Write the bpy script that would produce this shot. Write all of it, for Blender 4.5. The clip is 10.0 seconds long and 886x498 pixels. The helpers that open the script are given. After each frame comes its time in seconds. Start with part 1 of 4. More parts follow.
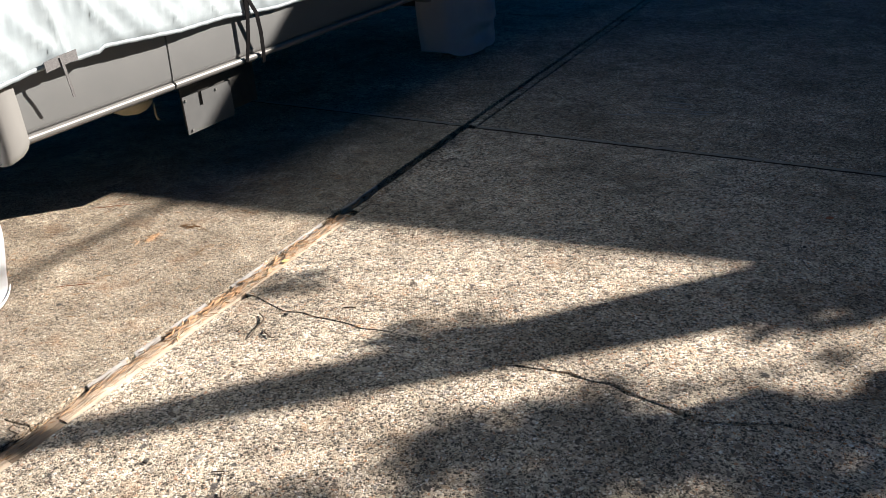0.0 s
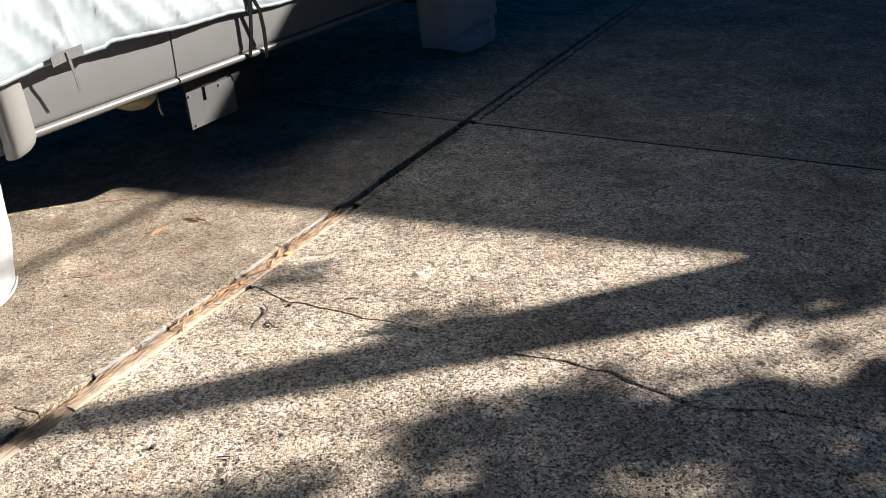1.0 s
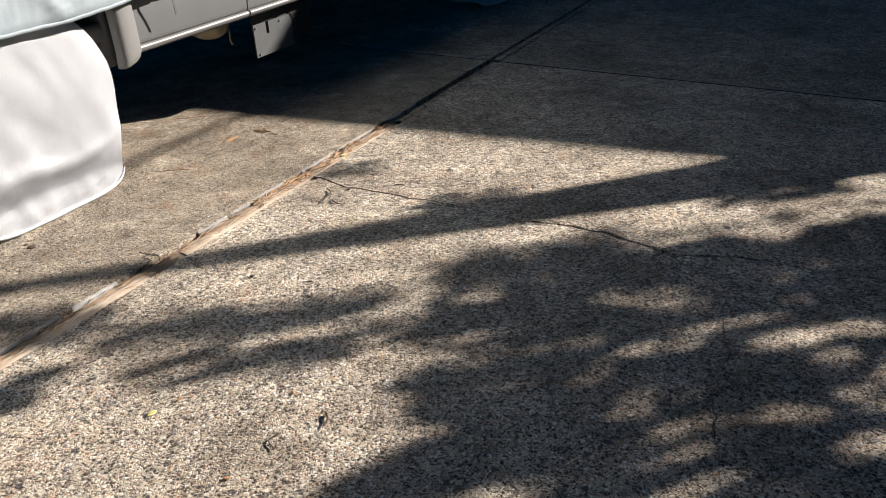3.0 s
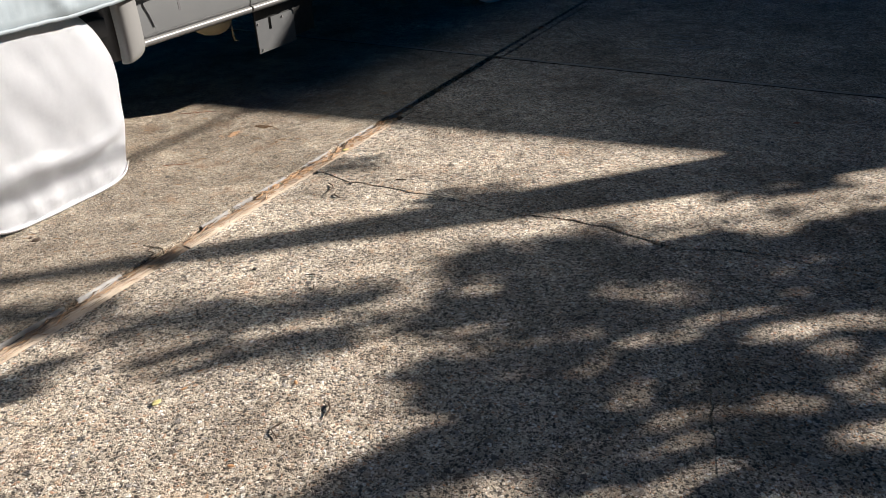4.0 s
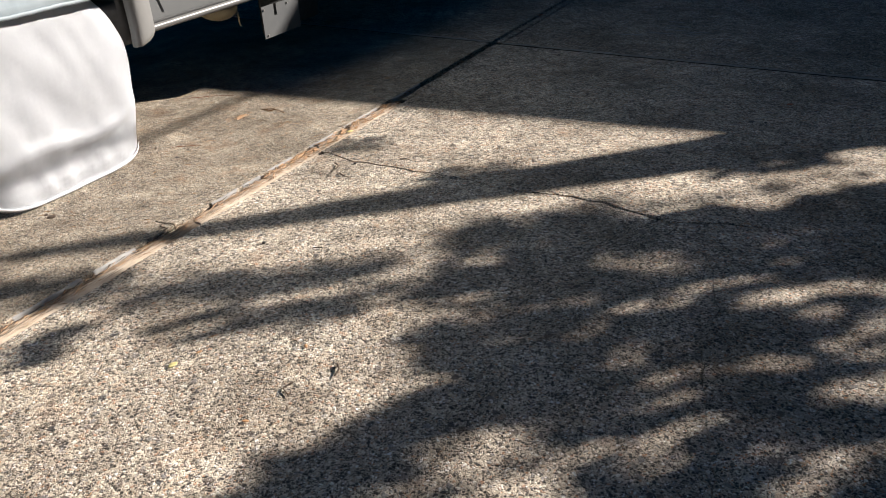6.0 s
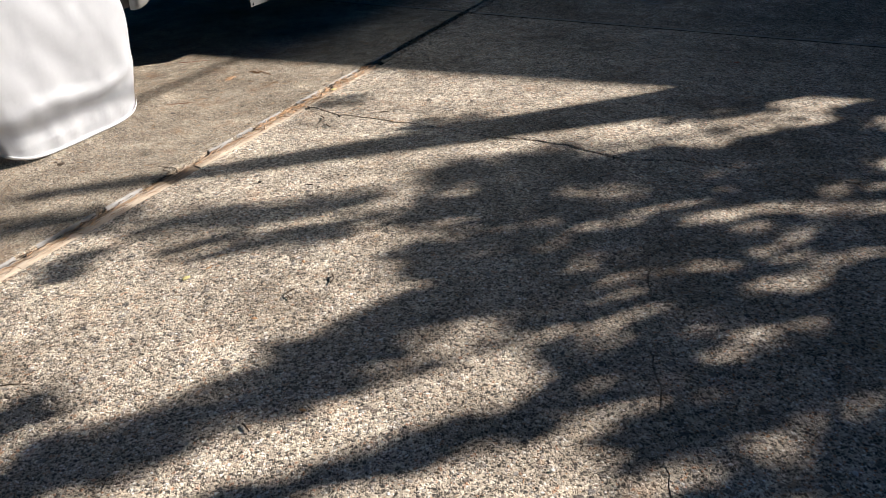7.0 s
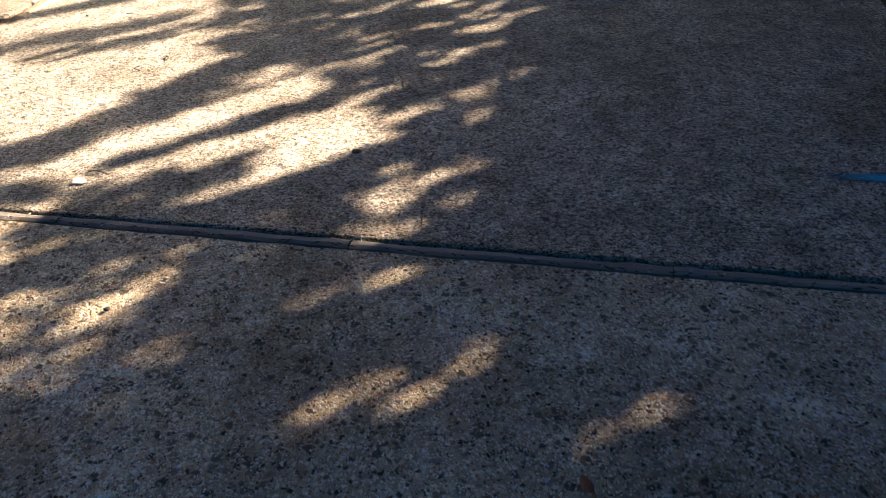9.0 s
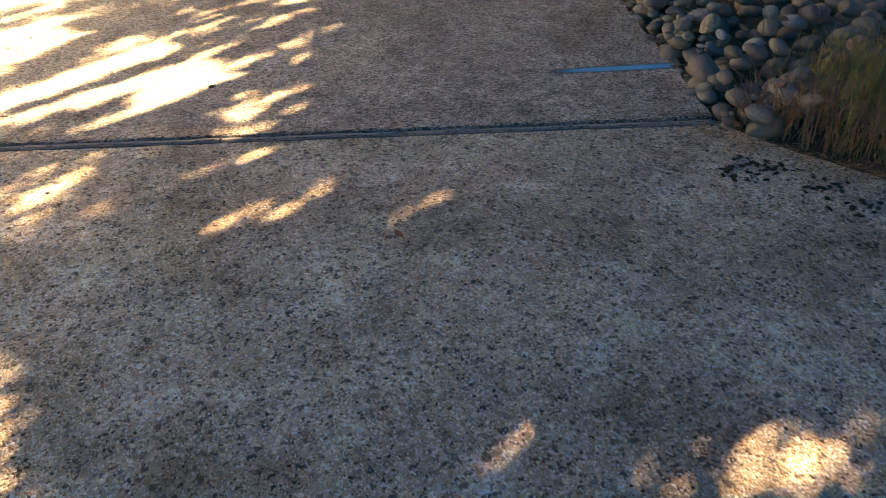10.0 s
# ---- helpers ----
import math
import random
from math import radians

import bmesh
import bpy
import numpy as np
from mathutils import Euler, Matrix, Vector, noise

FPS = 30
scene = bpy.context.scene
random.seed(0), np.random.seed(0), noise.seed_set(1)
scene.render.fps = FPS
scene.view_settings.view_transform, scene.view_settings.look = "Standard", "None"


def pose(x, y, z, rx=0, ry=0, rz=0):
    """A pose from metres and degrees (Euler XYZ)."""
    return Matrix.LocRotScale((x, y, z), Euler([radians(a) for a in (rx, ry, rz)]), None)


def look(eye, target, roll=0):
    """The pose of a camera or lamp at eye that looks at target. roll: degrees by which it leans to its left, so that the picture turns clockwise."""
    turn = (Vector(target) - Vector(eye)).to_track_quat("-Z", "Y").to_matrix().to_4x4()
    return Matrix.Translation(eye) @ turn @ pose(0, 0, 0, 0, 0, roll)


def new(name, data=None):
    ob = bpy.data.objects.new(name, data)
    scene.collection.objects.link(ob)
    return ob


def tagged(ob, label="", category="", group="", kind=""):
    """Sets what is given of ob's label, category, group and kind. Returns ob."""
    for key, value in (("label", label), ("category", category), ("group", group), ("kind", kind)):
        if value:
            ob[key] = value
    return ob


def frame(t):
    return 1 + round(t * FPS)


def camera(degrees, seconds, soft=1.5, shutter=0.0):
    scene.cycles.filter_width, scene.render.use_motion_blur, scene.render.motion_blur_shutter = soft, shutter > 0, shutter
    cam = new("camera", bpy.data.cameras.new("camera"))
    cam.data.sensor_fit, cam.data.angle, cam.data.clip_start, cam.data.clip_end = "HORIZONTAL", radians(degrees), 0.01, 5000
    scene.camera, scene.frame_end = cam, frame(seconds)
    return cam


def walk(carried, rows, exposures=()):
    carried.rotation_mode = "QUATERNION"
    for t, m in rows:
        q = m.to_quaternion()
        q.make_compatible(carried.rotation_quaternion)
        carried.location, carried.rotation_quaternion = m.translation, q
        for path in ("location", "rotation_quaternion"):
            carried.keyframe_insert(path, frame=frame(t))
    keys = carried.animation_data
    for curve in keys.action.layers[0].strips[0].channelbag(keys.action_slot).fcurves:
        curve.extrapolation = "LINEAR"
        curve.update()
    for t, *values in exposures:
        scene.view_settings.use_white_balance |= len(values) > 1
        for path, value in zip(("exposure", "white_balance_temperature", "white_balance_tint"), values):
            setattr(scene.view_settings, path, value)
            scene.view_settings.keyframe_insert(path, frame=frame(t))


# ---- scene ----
cam = camera(57.8, 10.0, 0.85, 0.1)
METRES, EYE, TILT, LEAN, TURN = 4.087, 1.5, 0.0, 0.0, 0.0
PATH = [
    (0, (-0.019, 0.04, 1.495), (0.018, 1.82, 0.585), -3.0),
    (0.5, (-0.012, 0.058, 1.485), (0.026, 1.84, 0.576), -3.0),
    (1, (-0.021, -0.009, 1.491), (0.013, 1.77, 0.578), -3.1),
    (1.5, (-0.036, -0.145, 1.49), (-0.012, 1.629, 0.568), -3.2),
    (2, (-0.08, -0.43, 1.482), (-0.067, 1.339, 0.549), -3.1),
    (2.5, (-0.107, -0.653, 1.468), (-0.107, 1.11, 0.524), -2.9),
    (3, (-0.123, -0.765, 1.467), (-0.128, 0.991, 0.51), -2.8),
    (4.5, (-0.125, -0.801, 1.463), (-0.133, 0.953, 0.501), -2.7),
    (5, (-0.128, -0.81, 1.46), (-0.138, 0.944, 0.499), -2.8),
    (5.2, (-0.124, -0.817, 1.462), (-0.139, 0.935, 0.497), -2.9),
    (6.5, (-0.149, -1.089, 1.437), (-0.144, 0.654, 0.456), -2.8),
    (7, (-0.168, -1.337, 1.423), (-0.116, 0.394, 0.423), -2.6),
    (7.5, (-0.192, -1.657, 1.401), (-0.055, 0.051, 0.37), -2.6),
    (8, (-0.227, -1.991, 1.378), (0.017, -0.312, 0.32), -2.5),
    (8.5, (-0.3, -2.335, 1.334), (0.067, -0.697, 0.247), -2.2),
    (9, (-0.409, -2.779, 1.32), (0.105, -1.211, 0.19), -1.9),
    (9.5, (-0.608, -3.29, 1.371), (0.09, -1.784, 0.256), -1.4),
    (9.6, (-0.661, -3.413, 1.389), (0.067, -1.919, 0.277), -1.3),
    (10, (-0.898, -3.831, 1.445), (-0.007, -2.428, 0.332), -1.0),
]
walk(cam, [(t, look(eye, target, roll)) for t, eye, target, roll in PATH],
     [(0.0, 1.48, 6200, 12), (1.6, 1.48, 6150, 12), (2.2, 1.42, 6150, 12), (3.0, 1.08, 6100, 12), (5.0, 1.08, 6050, 12), (6.5, 1.12, 6050, 12), (8.2, 1.12, 5950, 12), (8.6, 1.75, 6350, 14),
      (9.0, 2.25, 7300, 17), (9.5, 2.97, 9200, 19), (10.0, 3.88, 12000, 23)])

# the driveway's own frame: x across it (v), y along it (u); turned about the upright axis
GRID = pose(0, 0, 0, 0, 0, -29.74)
AX, AY = Vector((0.868, -0.496, 0)), Vector((0.496, 0.868, 0))
SUN = Vector((0.954, 0.300, 0.495)).normalized()      # towards the sun

# ---- world and sun ----
world = bpy.data.worlds.new("sky")
scene.world = world
world.use_nodes = True
wn = world.node_tree.nodes
sky = wn.new("ShaderNodeTexSky")
sky.sky_type = "NISHITA"
sky.sun_disc = False
sky.dust_density, sky.ozone_density = 0.0, 10.0
sky.sun_elevation = radians(26.3)
sky.sun_rotation = radians(72.5)
deep_blue = wn.new("ShaderNodeHueSaturation")
deep_blue.inputs["Saturation"].default_value = 1.6
world.node_tree.links.new(sky.outputs[0], deep_blue.inputs["Color"])
world.node_tree.links.new(deep_blue.outputs[0], wn["Background"].inputs[0])
wn["Background"].inputs[1].default_value = 0.0082
lamp = bpy.data.lights.new("sun", "SUN")
lamp.energy, lamp.angle, lamp.color = 5.0, radians(0.55), (1.0, 0.885, 0.735)
sun = new("sun", lamp)
sun.matrix_world = look(SUN * 40, (0, 0, 0))


# ---- materials ----
def mat(name, rough=0.8, metal=0.0):
    m = bpy.data.materials.new(name)
    m.use_nodes = True
    n, l = m.node_tree.nodes, m.node_tree.links
    b = n["Principled BSDF"]
    b.inputs["Roughness"].default_value = rough
    b.inputs["Metallic"].default_value = metal
    return m, n, l, b


def ramp(n, l, src, stops, mode="LINEAR"):
    r = n.new("ShaderNodeValToRGB")
    r.color_ramp.interpolation = mode
    el = r.color_ramp.elements
    while len(el) < len(stops):
        el.new(0.5)
    for e, (p, c) in zip(el, stops):
        e.position, e.color = p, (*c, 1) if len(c) == 3 else c
    l.new(src, r.inputs[0])
    return r.outputs[0]


def noise_tex(n, l, co, scale, detail=4, rough=0.55):
    t = n.new("ShaderNodeTexNoise")
    t.inputs["Scale"].default_value = scale
    t.inputs["Detail"].default_value = detail
    t.inputs["Roughness"].default_value = rough
    l.new(co, t.inputs["Vector"])
    return t.outputs["Fac"]


def mix(n, l, a, b, fac, mode="MIX"):
    x = n.new("ShaderNodeMix")
    x.data_type, x.blend_type = "RGBA", mode
    for sock, v in ((x.inputs[0], fac), (x.inputs[6], a), (x.inputs[7], b)):
        if isinstance(v, (int, float)):
            sock.default_value = v
        elif isinstance(v, tuple):
            sock.default_value = (*v, 1)
        else:
            l.new(v, sock)
    return x.outputs[2]


def maths(n, l, op, a, b=0.0):
    x = n.new("ShaderNodeMath")
    x.operation = op
    for sock, v in ((x.inputs[0], a), (x.inputs[1], b)):
        if isinstance(v, (int, float)):
            sock.default_value = v
        else:
            l.new(v, sock)
    return x.outputs[0]


def bump(n, l, b, height, strength, dist, under=None):
    x = n.new("ShaderNodeBump")
    x.inputs["Strength"].default_value = strength
    x.inputs["Distance"].default_value = dist
    l.new(height, x.inputs["Height"])
    if under:
        l.new(under, x.inputs["Normal"])
    l.new(x.outputs[0], b.inputs["Normal"])
    return x.outputs[0]


def concrete_mat(name, stone=115.0, tone=1.0, dark=0.30, bold=0.35, cut="CONSTANT", fleck=0.97, blotch=0.25, warm=0.36, hard=1.55, cool=1.10):
    """Exposed-aggregate concrete: pale worn paste set with small stones, many of them dark, and fewer larger ones."""
    m, n, l, b = mat(name, 0.82)
    co = n.new("ShaderNodeNewGeometry").outputs["Position"]
    warp = n.new("ShaderNodeTexNoise")
    warp.inputs["Scale"].default_value = 70
    l.new(co, warp.inputs["Vector"])
    vm = n.new("ShaderNodeVectorMath")
    vm.operation = "MULTIPLY_ADD"
    l.new(warp.outputs["Color"], vm.inputs[0])
    vm.inputs[1].default_value = (0.009, 0.009, 0.009)
    l.new(co, vm.inputs[2])
    cw = vm.outputs[0]

    def cells(scale, at):
        v = n.new("ShaderNodeTexVoronoi")
        v.inputs["Scale"].default_value = scale
        l.new(at, v.inputs["Vector"])
        e = n.new("ShaderNodeTexVoronoi")
        e.feature = "DISTANCE_TO_EDGE"
        e.inputs["Scale"].default_value = scale
        l.new(at, e.inputs["Vector"])
        c = n.new("ShaderNodeSeparateColor")
        l.new(v.outputs["Color"], c.inputs[0])
        return c.outputs, ramp(n, l, e.outputs["Distance"], [(0.03, (0, 0, 0)), (0.20, (1, 1, 1))])

    k = tone
    big = noise_tex(n, l, co, 1.7, 6, 0.62)
    mid = noise_tex(n, l, co, 10, 5, 0.6)
    fine = noise_tex(n, l, co, 380, 3, 0.7)
    small, s_edge = cells(stone, cw)
    large, l_edge = cells(stone * 0.5, cw)
    tiny, t_edge = cells(stone * 2.1, co)
    paste = mix(n, l, (0.40 * k, 0.355 * k, 0.295 * k), (0.81 * k, 0.73 * k, 0.615 * k), ramp(n, l, fine, [(0.36, (0, 0, 0)), (0.64, (1, 1, 1))]))
    shade = maths(n, l, "ADD", small[0], maths(n, l, "MULTIPLY", maths(n, l, "SUBTRACT", mid, 0.5), blotch))
    stones = ramp(n, l, shade, [
        (0.0, (0.06 * k, 0.058 * k, 0.056 * k)), (dark * 0.45, (0.17 * k, 0.155 * k, 0.14 * k)), (dark * 0.85, (0.34 * k, 0.30 * k, 0.255 * k)),
        (dark, (0.54 * k, 0.48 * k, 0.405 * k)), (0.52, (0.70 * k, 0.635 * k, 0.55 * k)), (0.70, (0.44 * k, 0.42 * k, 0.405 * k)),
        (0.78, (0.80 * k, 0.745 * k, 0.66 * k)), (0.91, (0.55 * k, 0.37 * k, 0.26 * k)), (0.95, (0.84 * k, 0.81 * k, 0.75 * k))], cut)
    col = mix(n, l, paste, stones, maths(n, l, "MULTIPLY", s_edge, 0.9))
    # dark grit and pits, the pits' shade put into the colour, and a few rusty grains
    grit = maths(n, l, "MULTIPLY", t_edge, maths(n, l, "GREATER_THAN", maths(n, l, "ADD", tiny[0], maths(n, l, "MULTIPLY", maths(n, l, "SUBTRACT", 0.5, mid), 0.5)), 1.02 - dark))
    col = mix(n, l, col, mix(n, l, (0.020 * k, 0.020 * k, 0.021 * k), (0.13 * k, 0.115 * k, 0.10 * k), tiny[1]), maths(n, l, "MULTIPLY", grit, 0.95))
    col = mix(n, l, col, (0.55 * k, 0.30 * k, 0.14 * k), maths(n, l, "MULTIPLY", t_edge, maths(n, l, "GREATER_THAN", tiny[2], 0.965)))
    # larger flat stones here and there
    pick = maths(n, l, "MULTIPLY", l_edge, maths(n, l, "GREATER_THAN", large[1], 1 - bold))
    rocks = ramp(n, l, large[0], [(0.0, (0.13 * k, 0.13 * k, 0.135 * k)), (0.3, (0.30 * k, 0.25 * k, 0.21 * k)), (0.55, (0.40 * k, 0.385 * k, 0.37 * k)), (0.8, (0.55 * k, 0.44 * k, 0.33 * k)), (1.0, (0.66 * k, 0.62 * k, 0.57 * k))])
    col = mix(n, l, col, rocks, maths(n, l, "MULTIPLY", pick, 0.85))
    col = mix(n, l, col, (0.86, 0.84, 0.80), maths(n, l, "MULTIPLY", t_edge, maths(n, l, "GREATER_THAN", tiny[1], fleck)))
    col = mix(n, l, col, mix(n, l, (0.80, 0.79, 0.77), (0.60, 0.50, 0.38), small[2]), maths(n, l, "MULTIPLY", s_edge, maths(n, l, "GREATER_THAN", small[1], fleck)))
    # sand grains, then dirt and wear with shapes of their own
    col = mix(n, l, col, ramp(n, l, noise_tex(n, l, co, 750, 2, 0.7), [(0.3, (0.45, 0.45, 0.45)), (0.7, (1.36, 1.34, 1.3))]), 0.75, "MULTIPLY")
    col = mix(n, l, col, ramp(n, l, big, [(0.30, (0.60, 0.57, 0.53)), (0.50, (0.93, 0.92, 0.90)), (0.70, (1.14, 1.12, 1.08))]), 0.85, "MULTIPLY")
    col = mix(n, l, col, ramp(n, l, mid, [(0.28, (0.78, 0.77, 0.76)), (0.52, (1, 1, 1)), (0.75, (1.12, 1.11, 1.09))]), 0.8, "MULTIPLY")
    rust = ramp(n, l, noise_tex(n, l, co, 5.1, 5, 0.65), [(0.56, (0, 0, 0)), (0.74, (1, 1, 1))])
    col = mix(n, l, col, (0.42 * k, 0.28 * k, 0.18 * k), maths(n, l, "MULTIPLY", rust, warm))
    # paler worn patches with ragged edges
    worn = ramp(n, l, noise_tex(n, l, co, 2.9, 9, 0.78), [(0.53, (1, 1, 1)), (0.64, (1.32, 1.33, 1.34))])
    col = mix(n, l, col, worn, 1.0, "MULTIPLY")
    # hard grains stand out from the worn paste
    deep = n.new("ShaderNodeGamma")
    deep.inputs[1].default_value = hard
    gain = 0.45 ** (1 - hard)
    l.new(col, deep.inputs[0])
    col = mix(n, l, deep.outputs[0], (gain / cool ** 0.6, gain, gain * cool), 1.0, "MULTIPLY")
    top = n.new("ShaderNodeMix")
    top.data_type, top.clamp_result = "RGBA", True
    top.inputs[0].default_value = 0.0
    l.new(col, top.inputs[6])
    l.new(top.outputs[2], b.inputs["Base Color"])
    hgt = maths(n, l, "ADD", maths(n, l, "SUBTRACT", maths(n, l, "MULTIPLY", s_edge, maths(n, l, "MULTIPLY", small[1], 0.9)), maths(n, l, "MULTIPLY", grit, 0.8)), maths(n, l, "ADD", maths(n, l, "MULTIPLY", pick, 0.9), maths(n, l, "MULTIPLY", fine, 0.6)))
    first = n.new("ShaderNodeBump")
    first.inputs["Strength"].default_value = 0.6
    first.inputs["Distance"].default_value = 0.012
    l.new(mid, first.inputs["Height"])
    bump(n, l, b, hgt, 0.75, 0.0035, first.outputs[0])
    l.new(ramp(n, l, small[2], [(0.0, (0.5,) * 3), (1.0, (0.95,) * 3)]), b.inputs["Roughness"])
    return m


def plain(name, a, c, scale=20, rough=0.8, metal=0.0, relief=0.0, dist=0.004, stretch=None, per_object=False):
    """A surface that varies between two colours, with fine relief."""
    m, n, l, b = mat(name, rough, metal)
    co = n.new("ShaderNodeTexCoord").outputs["Object"]
    if stretch:
        mp = n.new("ShaderNodeMapping")
        mp.inputs["Scale"].default_value = stretch
        l.new(co, mp.inputs["Vector"])
        co = mp.outputs[0]
    f = noise_tex(n, l, co, scale, 6, 0.62)
    f2 = noise_tex(n, l, co, scale * 0.17, 3)
    fac = maths(n, l, "ADD", maths(n, l, "MULTIPLY", f, 0.6), maths(n, l, "MULTIPLY", f2, 0.4))
    fac = ramp(n, l, fac, [(0.34, (0, 0, 0)), (0.66, (1, 1, 1))])
    col = mix(n, l, a, c, fac)
    if per_object:
        info = n.new("ShaderNodeObjectInfo")
        tone = ramp(n, l, info.outputs["Random"], per_object)
        col = mix(n, l, col, tone, 0.85, "MULTIPLY")
    l.new(col, b.inputs["Base Color"])
    if relief:
        bump(n, l, b, f, relief, dist)
    return m


CONC = concrete_mat("aggregate_concrete", 100, 0.96, 0.34, 0.13)
CONC_SIDE = concrete_mat("smooth_worn_concrete", 140, 0.76, 0.30, 0.05, warm=0.55, cool=1.06)
CONC_NEAR = concrete_mat("coarse_aggregate_concrete", 92, 0.97, 0.13, 0.35, fleck=0.85, blotch=0.3, warm=0.22, hard=1.8, cool=1.0)
CONC_FAR = concrete_mat("worn_aggregate_concrete", 92, 0.82, 0.40, 0.15)
SOIL = plain("dark_soil", (0.018, 0.014, 0.010), (0.06, 0.045, 0.03), 40, 0.95, relief=0.8, dist=0.01)
BED = plain("brown_littered_soil", (0.05, 0.04, 0.03), (0.15, 0.11, 0.075), 60, 0.95, relief=0.9, dist=0.012)
EARTH = plain("dry_earth", (0.10, 0.085, 0.06), (0.17, 0.15, 0.10), 3, 0.95, relief=0.5, dist=0.02)
WOOD = plain("splintered_pine", (0.40, 0.30, 0.215), (0.74, 0.65, 0.54), 34, 0.85, relief=0.9, dist=0.004, stretch=(1, 0.15, 1))
GREYWOOD = plain("weathered_grey_wood", (0.10, 0.088, 0.075), (0.22, 0.20, 0.175), 60, 0.85, relief=0.6, dist=0.003, stretch=(1, 0.06, 1))
FIBRE = plain("rotten_fibrous_wood", (0.19, 0.135, 0.095), (0.50, 0.40, 0.30), 40, 0.9, relief=0.9, dist=0.005, stretch=(1, 0.1, 1))
SLATWOOD = plain("worn_grey_brown_wood", (0.17, 0.152, 0.135), (0.42, 0.38, 0.335), 42, 0.9, relief=0.9, dist=0.003, stretch=(1, 0.06, 1))
DARKWOOD = plain("dark_brown_wood", (0.05, 0.04, 0.032), (0.13, 0.105, 0.085), 50, 0.8, relief=0.7, dist=0.003, stretch=(1, 0.06, 1))
LIME = plain("pale_mortar_lip", (0.22, 0.215, 0.21), (0.42, 0.415, 0.41), 30, 0.9, relief=0.6, dist=0.004)
FILL = plain("grey_joint_filler", (0.22, 0.22, 0.215), (0.36, 0.355, 0.34), 40, 0.9, relief=0.5, dist=0.003)
LITTER = plain("orange_litter", (0.22, 0.12, 0.06), (0.50, 0.32, 0.18), 90, 0.85)
NEEDLE = plain("dry_pine_needle", (0.36, 0.16, 0.06), (0.60, 0.36, 0.16), 30, 0.7)
TWIG = plain("dark_twig_bark", (0.035, 0.025, 0.018), (0.11, 0.075, 0.05), 80, 0.85, relief=0.6)
RED_LEAF = plain("red_brown_leaf", (0.26, 0.07, 0.04), (0.42, 0.15, 0.07), 40, 0.7)
YELLOW_LEAF = plain("yellow_leaf", (0.60, 0.52, 0.18), (0.72, 0.66, 0.34), 40, 0.6)
ORANGE_LEAF = plain("orange_leaf", (0.34, 0.17, 0.07), (0.52, 0.31, 0.15), 40, 0.7)
PALE_LEAF = plain("pale_dry_leaf", (0.45, 0.40, 0.32), (0.62, 0.57, 0.48), 40, 0.75)
WHITE = plain("chalk_white", (0.70, 0.70, 0.66), (0.82, 0.82, 0.78), 50, 0.9)
BLACK_STONE = plain("black_grit", (0.025, 0.025, 0.025), (0.06, 0.055, 0.05), 50, 0.8)
PANEL = plain("silver_grey_paint", (0.142, 0.150, 0.156), (0.165, 0.172, 0.178), 4, 0.45, 0.15)
# lighter than the side panel: the sill edge's highlight is put into the colour
SILL = plain("lightened_trim", (0.16, 0.16, 0.16), (0.20, 0.20, 0.20), 6, 0.42, 0.3)
FLARE = plain("pale_grey_plastic", (0.165, 0.166, 0.164), (0.195, 0.196, 0.194), 5, 0.55)
# chassis colour raised to stand in for haze and bounced light under the floor
UNDER = plain("lifted_chassis", (0.05, 0.05, 0.052), (0.11, 0.105, 0.10), 12, 0.8, relief=0.3)
TANK = plain("yellowed_plastic", (0.26, 0.22, 0.14), (0.36, 0.31, 0.21), 14, 0.6)
STEEL = plain("grey_sheet_steel", (0.08, 0.085, 0.09), (0.115, 0.12, 0.125), 10, 0.55, 0.3)
STRAP = plain("black_webbing", (0.004, 0.004, 0.005), (0.010, 0.010, 0.011), 200, 0.95, relief=0.3)
STRAP.node_tree.nodes["Principled BSDF"].inputs["Specular IOR Level"].default_value = 0.05
TAPE = plain("grey_webbing", (0.10, 0.10, 0.105), (0.17, 0.17, 0.18), 150, 0.85, relief=0.4)
RUBBER = plain("tyre_rubber", (0.015, 0.015, 0.015), (0.04, 0.04, 0.04), 30, 0.85, relief=0.3)
COVER = plain("pale_blue_grey_cover_fabric", (0.27, 0.325, 0.365), (0.335, 0.39, 0.43), 9, 0.6, relief=0.10, dist=0.012)
VINYL = plain("white_vinyl", (0.67, 0.695, 0.74), (0.75, 0.775, 0.82), 6, 0.45, relief=0.06, dist=0.02)
BARK = plain("tree_bark", (0.08, 0.06, 0.045), (0.20, 0.16, 0.12), 14, 0.9, relief=0.9, dist=0.02, stretch=(1, 1, 0.2))
LEAF = plain("green_foliage", (0.035, 0.065, 0.02), (0.07, 0.12, 0.035), 3, 0.6)
GRASS = plain("green_grass_blade", (0.11, 0.15, 0.045), (0.27, 0.31, 0.12), 6, 0.65)
STRAW = plain("dry_straw_blade", (0.24, 0.11, 0.055), (0.50, 0.28, 0.15), 6, 0.7)
STONE = plain("river_stone", (0.50, 0.47, 0.44), (1.0, 0.97, 0.92), 26, 0.75, relief=0.25, dist=0.004, per_object=[
    (0.0, (0.03, 0.03, 0.032)), (0.18, (0.095, 0.088, 0.08)), (0.34, (0.40, 0.25, 0.10)), (0.48, (0.13, 0.122, 0.11)),
    (0.62, (0.30, 0.17, 0.085)), (0.76, (0.46, 0.34, 0.18)), (0.88, (0.20, 0.188, 0.17)), (1.0, (0.62, 0.59, 0.53))])
RENDERED = plain("painted_wall", (0.46, 0.43, 0.38), (0.54, 0.51, 0.46), 4, 0.85, relief=0.3)
ROOFING = plain("brown_roofing", (0.07, 0.055, 0.05), (0.13, 0.11, 0.10), 9, 0.9, relief=0.6)


